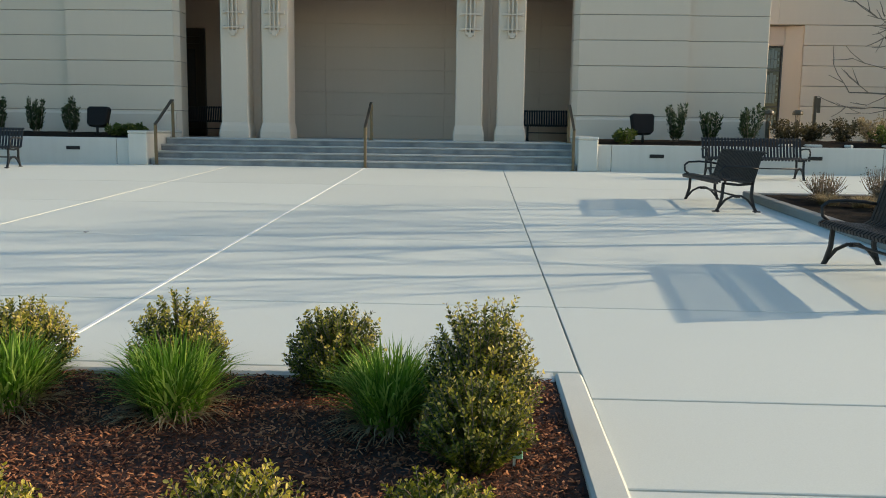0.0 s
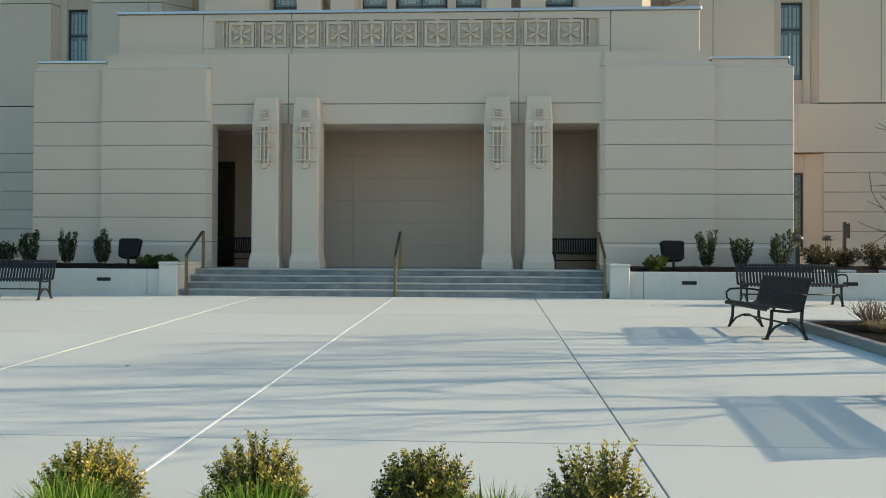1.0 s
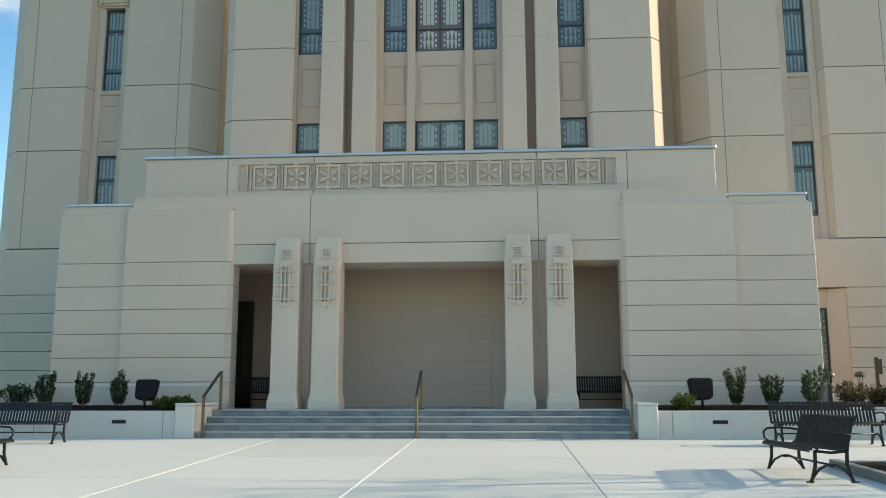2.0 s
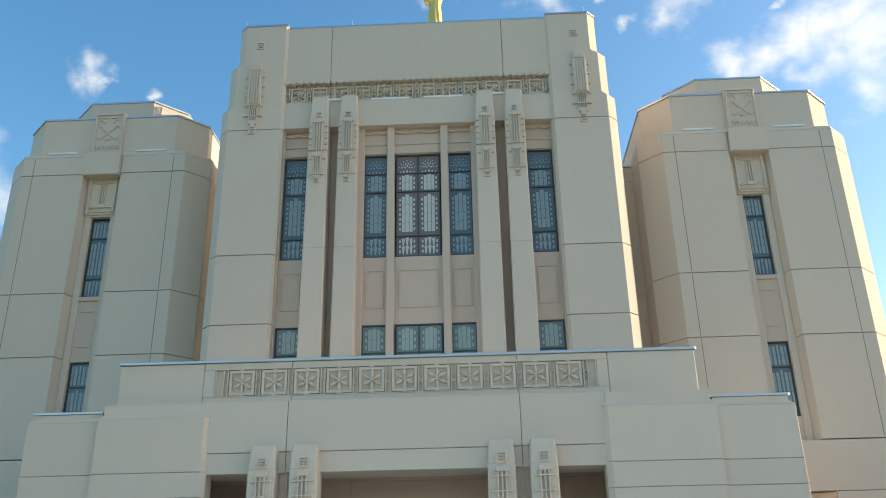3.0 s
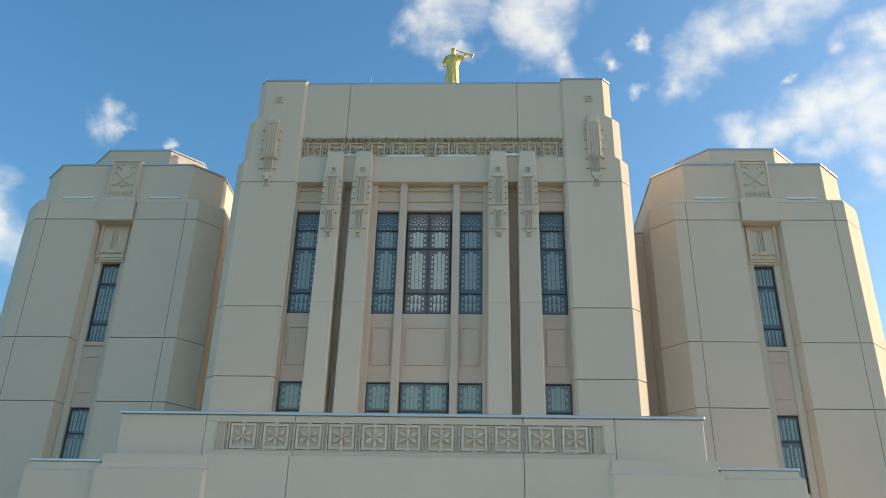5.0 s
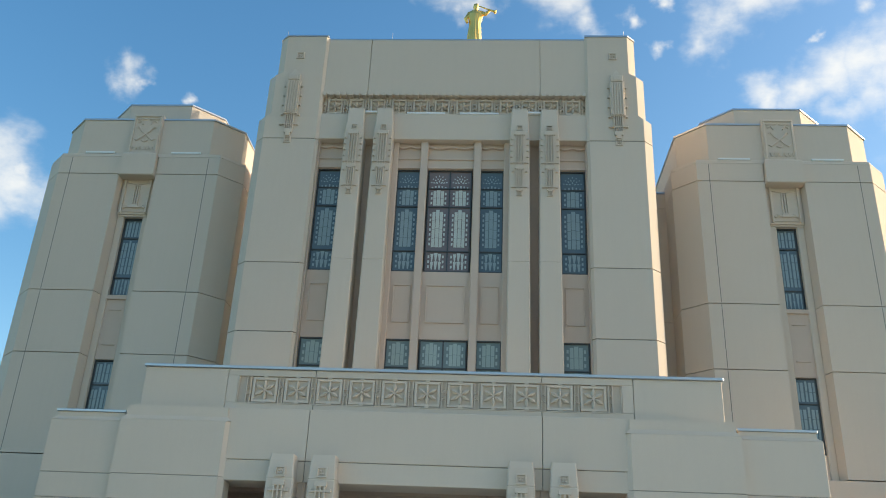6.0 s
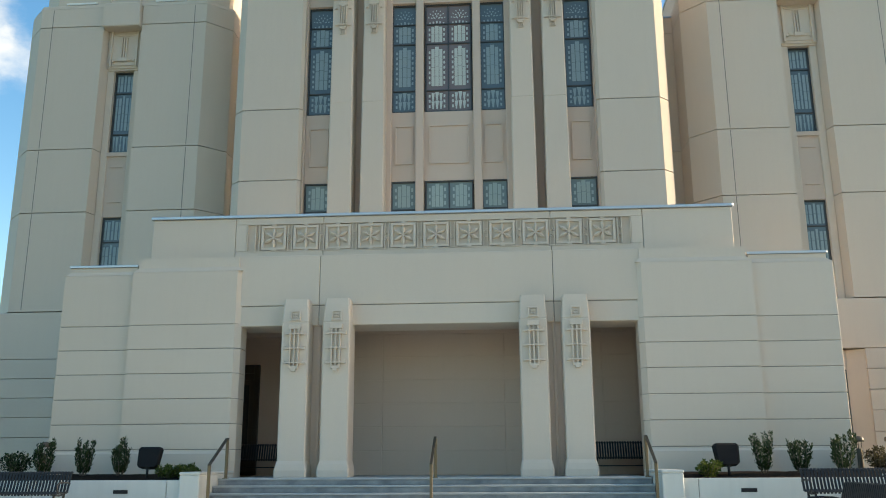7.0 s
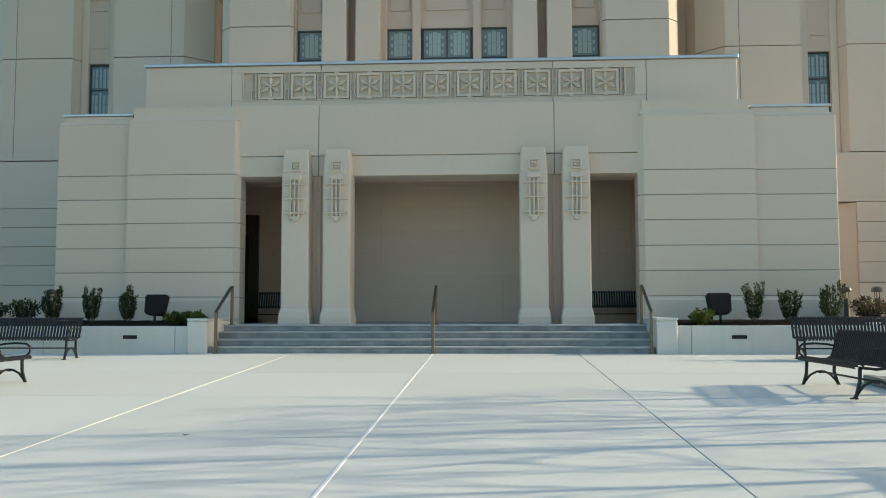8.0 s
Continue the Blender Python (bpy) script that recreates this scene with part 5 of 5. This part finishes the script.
def grass_clump(x, y, z, seed, h, count, label, mat=BLADE, spread=0.30, name="grass_clump", dead=60):
    r = random.Random(seed)
    root = thing(name, x, y, z, label, "grass", "ornamental grasses")
    def blades(n, mat, hh, flat, nm):
        vs, fs = [], []
        for _ in range(n):
            a, lean = r.uniform(0, 2 * math.pi), r.random() ** (0.7 if flat else 0.95)
            b = Vector((math.cos(a), math.sin(a), 0))
            l = hh * r.uniform(0.55, 1.1)
            w = 0.0056 * r.uniform(0.6, 1.4)
            s = b * 0.13 * r.random() ** 0.5
            t = Vector((-b.y, b.x, 0)) * w
            bend = Vector((-b.y, b.x, 0)) * r.gauss(0, 0.09)
            tip = spread * lean * (0.9 if flat else 1.0)
            k = len(vs)
            for f in (0.0, 0.4, 0.75):
                c = s + b * tip * f ** 1.6 + bend * f * f + Vector((0, 0, l * f * (1 - (0.75 if flat else 0.35) * lean * f)))
                vs += [c - t * (1 - 0.5 * f), c + t * (1 - 0.5 * f)]
            vs.append(s + b * tip + bend + Vector((0, 0, l * (1 - (0.9 if flat else 0.42) * lean))))
            fs += [(k, k + 1, k + 3, k + 2), (k + 2, k + 3, k + 5, k + 4), (k + 4, k + 5, k + 6)]
        from_lists(nm, vs, fs, mat, root)
    blades(count, mat, h, False, "tuft")
    if dead:
        blades(dead, STRAW, h * 0.5, True, "dry_tuft")
    return root


GRASS = "bright green tufted ornamental grass with dry blades at its foot"
for i, (x, y) in enumerate([(0.28, 3.95), (1.12, 3.92), (2.16, 3.85)]):
    grass_clump(x, y, gz(y) - 0.035, 40 + i, 0.44, 900, GRASS, spread=0.30, dead=320)
# nursery tag on the corner shrub
tag = thing("plant_tag", 2.72, 3.42, gz(3.4) + 0.02, "pale green plastic plant tag stuck in the mulch", "plant tag")
part("tag", cube(-0.035, 0.035, -0.003, 0.003, 0.0, 0.11, 0.002), material("tag_plastic", (0.25, 0.55, 0.42), 0.5, vary=0.05), tag)
part("spike", cube(-0.006, 0.006, -0.002, 0.002, -0.06, 0.0), material("tag_spike", (0.5, 0.55, 0.5), 0.5), tag)

SOIL = 0.69
YEW = "dark green upright evergreen shrub in the planter"
for i, (x, h, rr) in enumerate([(7.2, 0.82, 0.26), (7.98, 0.80, 0.30), (8.88, 0.84, 0.42), (-7.2, 0.84, 0.26), (-8.06, 0.80, 0.26), (-9.0, 0.78, 0.35)]):
    columnar_shrub(x, 20.65, SOIL - 0.02, YEW, rr, h, 8, 200 + i)
for i, (x, y, rr, h) in enumerate([(5.92, 20.25, 0.32, 0.34), (-5.95, 20.35, 0.30, 0.30), (-5.5, 20.3, 0.32, 0.32)]):
    shrub("low_shrub", x, y, SOIL - 0.08, "low spreading bright green shrub in the planter", rr, h, 24, 1100, 0.05, 230 + i, LOW_LEAF, group="low shrubs", spread=1.0, upright=0.2, low=0.15)
for i, (x, y, rr, h, m) in enumerate([(9.9, 21.2, 0.36, 0.5, RUST_LEAF), (10.6, 21.4, 0.34, 0.45, RUST_LEAF), (11.3, 21.3, 0.42, 0.55, RUST_LEAF), (12.0, 21.2, 0.45, 0.65, STRAW), (12.0, 20.6, 0.40, 0.38, LOW_LEAF), (12.8, 21.0, 0.42, 0.5, RUST_LEAF), (13.6, 21.2, 0.42, 0.5, LOW_LEAF),
                                        (-10.0, 21.2, 0.4, 0.5, YEW_LEAF), (-10.9, 21.2, 0.4, 0.45, YEW_LEAF), (-11.8, 21.2, 0.4, 0.5, RUST_LEAF)]):
    shrub("winter_shrub", x, y, SOIL, "small shrub with dry winter foliage in the planter", rr * 1.2, h * 1.05, 24, 1500, 0.048, 260 + i, m, group="winter shrubs", spread=1.0, upright=0.4)
for i, (x, y, rr, h) in enumerate([(7.88, 13.5, 0.36, 0.42), (8.66, 13.2, 0.42, 0.55), (8.7, 10.3, 0.4, 0.5)]):
    shrub("winter_shrub", x, y, gz(y) + 0.08, "bare twiggy winter shrub with a few russet leaves", rr, h, 110, 330, 0.024, 300 + i, RUST_LEAF, wood=TWIG, group="winter shrubs", spread=1.0, upright=0.3)
for i, (x, y) in enumerate([(7.64, 12.7), (8.02, 12.45), (8.24, 12.1), (8.6, 11.6), (7.9, 11.2)]):
    grass_clump(x, y, gz(y) + 0.08, 330 + i, 0.20, 420, "low mound of dry straw-coloured grass", STRAW, 0.26, "dry_grass_mound", 0)
rocks = thing("edging_stone", 10.2, 20.15, 0.62, "pale flat edging stone in the planter", "stone", "edging stones")
stone = part("stone", loft(bmesh.new(), [[(-0.20 * f, -0.08 * f, z), (0.16 * f, -0.1 * f, z), (0.21 * f, 0.04, z), (0.04, 0.1 * f, z), (-0.2 * f, 0.08 * f, z)] for f, z in ((0.9, -0.05), (1.0, 0.015), (0.85, 0.04))]), WALL_W, rocks)
for x in (9.6, 11.0, 11.9):
    copy_thing(rocks, pose(x, 20.2, 0.62, 0, 0, 23 * x))


# ---- lights and sign in the planters ----
def floodlight(x, tilt):
    root = thing("floodlight", x, 20.4, SOIL - 0.03, "black box floodlight tilted up on a short post", "floodlight", "floodlights")
    bm = bmesh.new()
    tube(bm, [(0, 0, -0.05), (0, 0, 0.24)], 0.03, 10)
    part("post", bm, BLACK, root, smooth=True)
    def outline(y, w0, w1, h, c):
        return [(-w0 + c, y, 0.0), (w0 - c, y, 0.0), (w0, y, c), (w1, y, h - c), (w1 - c, y, h), (-w1 + c, y, h), (-w1, y, h - c), (-w0, y, c)]
    body = part("housing", loft(bmesh.new(), [outline(*q) for q in ((-0.065, 0.18, 0.215, 0.38, 0.03), (-0.05, 0.22, 0.25, 0.42, 0.045), (0.06, 0.225, 0.255, 0.43, 0.045), (0.085, 0.21, 0.24, 0.41, 0.045), (0.14, 0.12, 0.14, 0.30, 0.03))]), MATTE, root)
    body.location = (0, 0, 0.19)
    body.scale = (1.1, 1.1, 1.1)
    body.rotation_euler = (radians(-14), 0, radians(tilt))
    part("lens", cube(-0.17, 0.17, 0.142, 0.146, 0.05, 0.28), WIN_DARK, body)
    part("yoke", cube(-0.05, 0.05, -0.04, 0.05, 0.17, 0.26, 0.01), BLACK, root)


floodlight(6.38, 8)
floodlight(-6.45, -8)


def bollard(x, y):
    root = thing("bollard_light", x, y, SOIL, "bronze bollard light with a mushroom cap", "bollard light", "bollard lights")
    for nm, prof in (("body", ((0.0, 0.06), (0.50, 0.06), (0.51, 0.05), (0.515, 0.0))), ("cap", ((0.66, 0.01), (0.66, 0.12), (0.70, 0.128), (0.75, 0.115), (0.78, 0.07), (0.79, 0.01)))):
        bm = bmesh.new()
        loft(bm, [[(r * math.cos(2 * math.pi * k / 16), r * math.sin(2 * math.pi * k / 16), z) for k in range(16)] for z, r in prof if r > 0])
        part(nm, bm, BROWN, root)
    for k in range(3):
        a = 2 * math.pi * k / 3
        bm = bmesh.new()
        tube(bm, [(0.06 * math.cos(a), 0.06 * math.sin(a), 0.5), (0.06 * math.cos(a), 0.06 * math.sin(a), 0.67)], 0.008, 6)
        part("rod", bm, DARKBR, root)


bollard(10.35, 21.7)
bollard(9.7, 21.85)
bollard(-9.66, 21.85)
sp = thing("sign_post", 10.75, 21.7, SOIL, "slim dark post with a small sign panel", "sign")
part("post", cube(-0.035, 0.035, -0.035, 0.035, 0, 1.12, 0.006), DARKBR, sp)
part("panel", cube(0.035, 0.13, -0.012, 0.012, 0.72, 1.08, 0.004), DARKBR, sp)


# ---- statue ----
ped = thing("pedestal", 0.6, 29.5, 21.6, "stone pedestal block on the tower roof", "pedestal")
part("block", cube(-0.5, 0.5, -0.5, 0.5, 0.0, 1.2, 0.03), STONE, ped)
part("globe", loft(bmesh.new(), [[(r * math.cos(2 * math.pi * k / 20), r * math.sin(2 * math.pi * k / 20), z) for k in range(20)] for z, r in ((1.2, 0.12), (1.25, 0.24), (1.38, 0.32), (1.5, 0.28), (1.56, 0.18))]), GOLD, ped)
bm = bmesh.new()
N = 36
prof = [(0.0, 0.30, 0.24), (0.05, 0.31, 0.25), (0.35, 0.27, 0.22), (0.75, 0.24, 0.19), (1.05, 0.22, 0.17), (1.25, 0.27, 0.18), (1.5, 0.33, 0.19), (1.66, 0.29, 0.16), (1.73, 0.09, 0.09), (1.78, 0.075, 0.08), (1.84, 0.10, 0.11), (1.95, 0.125, 0.13), (2.05, 0.10, 0.11), (2.10, 0.03, 0.03)]
loft(bm, [[((rx * (1 + (0.13 * math.cos(9 * a + z * 2.5) if z < 1.2 else 0.05 * math.cos(5 * a + 6 * z))) * math.cos(a)) + 0.05 * z * 0.5, ry * (1 + (0.13 * math.cos(9 * a + z * 2.5) if z < 1.2 else 0.05 * math.cos(5 * a + 6 * z))) * math.sin(a), z) for a in (2 * math.pi * k / N for k in range(N))] for z, rx, ry in prof])
tube(bm, [(0.26, -0.02, 1.60), (0.46, -0.10, 1.50), (0.62, -0.18, 1.62)], [0.11, 0.085, 0.05], 10)
tube(bm, [(0.16, -0.22, 1.82), (0.52, -0.20, 1.68), (0.80, -0.2, 1.56), (0.88, -0.2, 1.52)], [0.02, 0.03, 0.05, 0.10], 10)
tube(bm, [(-0.20, 0.0, 1.60), (-0.36, -0.02, 1.32), (-0.30, -0.12, 1.05)], [0.11, 0.085, 0.055], 10)
st = part("statue", bm, GOLD, None, smooth=True)
st.location = (0.56, 29.5, 23.16)
tagged(st, "gilded robed statue standing on top of the tower", "statue")
for x, y in ((-6.75, 28.0), (-2.6, 28.1), (6.4, 28.0)):
    rod = thing("lightning_rod", x, y, 22.25, "thin metal lightning rod on the parapet", "lightning rod", "lightning rods")
    bm = bmesh.new()
    tube(bm, [(0, 0, -0.05), (0, 0, 0.42)], 0.012, 6)
    part("rod", bm, COPING, rod)


# ---- bare trees ----
def bare_tree(x, y, z, height, seed, label, trunk_r=0.08, fork=0.35, spread=0.55, depth=4):
    """A leafless tree: tapered trunk, limbs that fork again and again into twigs."""
    r = random.Random(seed)
    root = thing("bare_tree", x, y, z, label, "tree", "bare trees")
    tk, cr = bmesh.new(), bmesh.new()
    pts = [Vector((0, 0, -0.1))]
    for i in range(1, 7):
        pts.append(Vector((r.gauss(0, 0.007) * height * 0.3, r.gauss(0, 0.007) * height * 0.3, height * 0.85 * i / 6)))
    rad = [trunk_r * (1 - 0.62 * i / 6) for i in range(7)]
    tube(tk, pts, rad, 8)
    part("trunk", tk, BARK, root, smooth=True)
    def grow(p, d, l, rr, k):
        q = [p]
        for i in range(3):
            d = (d + unit(r) * 0.16 + Vector((0, 0, 0.08))).normalized()
            q.append(q[-1] + d * l / 3)
        tube(cr, q, [rr, rr * 0.85, rr * 0.7, rr * 0.5], 5 if k > 1 else 3)
        if k == 0:
            return
        for _ in range(3 if k > 1 else 2):
            s = q[r.choice((1, 2, 3))]
            nd = (d + unit(r) * 0.75).normalized()
            grow(s, nd, l * r.uniform(0.5, 0.72), max(0.009, rr * 0.5), k - 1)
    n = 11
    for i in range(n):
        f = fork + (1 - fork) * i / n
        j = min(5, int(f * 6))
        p = pts[j].lerp(pts[j + 1], f * 6 - j)
        a = i * 2.4 + r.random()
        d = Vector((math.cos(a) * spread, math.sin(a) * spread, r.uniform(0.35, 0.75))).normalized()
        grow(p, d, height * 0.33 * (1.15 - 0.75 * f), trunk_r * 0.42 * (1.2 - f), depth - 1)
    part("crown", cr, BARK, root, smooth=True)
    return root


bare_tree(9.75, 13.4, gz(13.4), 4.4, 5, "small leafless tree in the kerbed bed", 0.085, 0.24, 1.3)
for i, (x, y, h) in enumerate([(11.6, 10.55, 7.2), (17.2, 13.2, 7.0), (12.5, 9.2, 5.6), (13.6, 12.0, 6.4)]):
    bare_tree(x, y, gz(y), h, 60 + i, "tall leafless street tree beside the plaza", 0.085, 0.42, 0.45)


# a fallen leaf on the plaza
leafy = thing("fallen_leaf", -1.74, 9.3, gz(9.3) + 0.004, "small dark dead leaf lying on the plaza", "leaf")
bm = bmesh.new()
loft(bm, [[(0.026 * math.cos(a) * (1.3 if k == 0 else 1), 0.016 * math.sin(a), z + 0.004 * math.cos(2 * a)) for k, a in enumerate(2 * math.pi * q / 8 for q in range(8))] for z in (0.012, 0.016)])
part("blade", bm, DARK_MULCH, leafy)
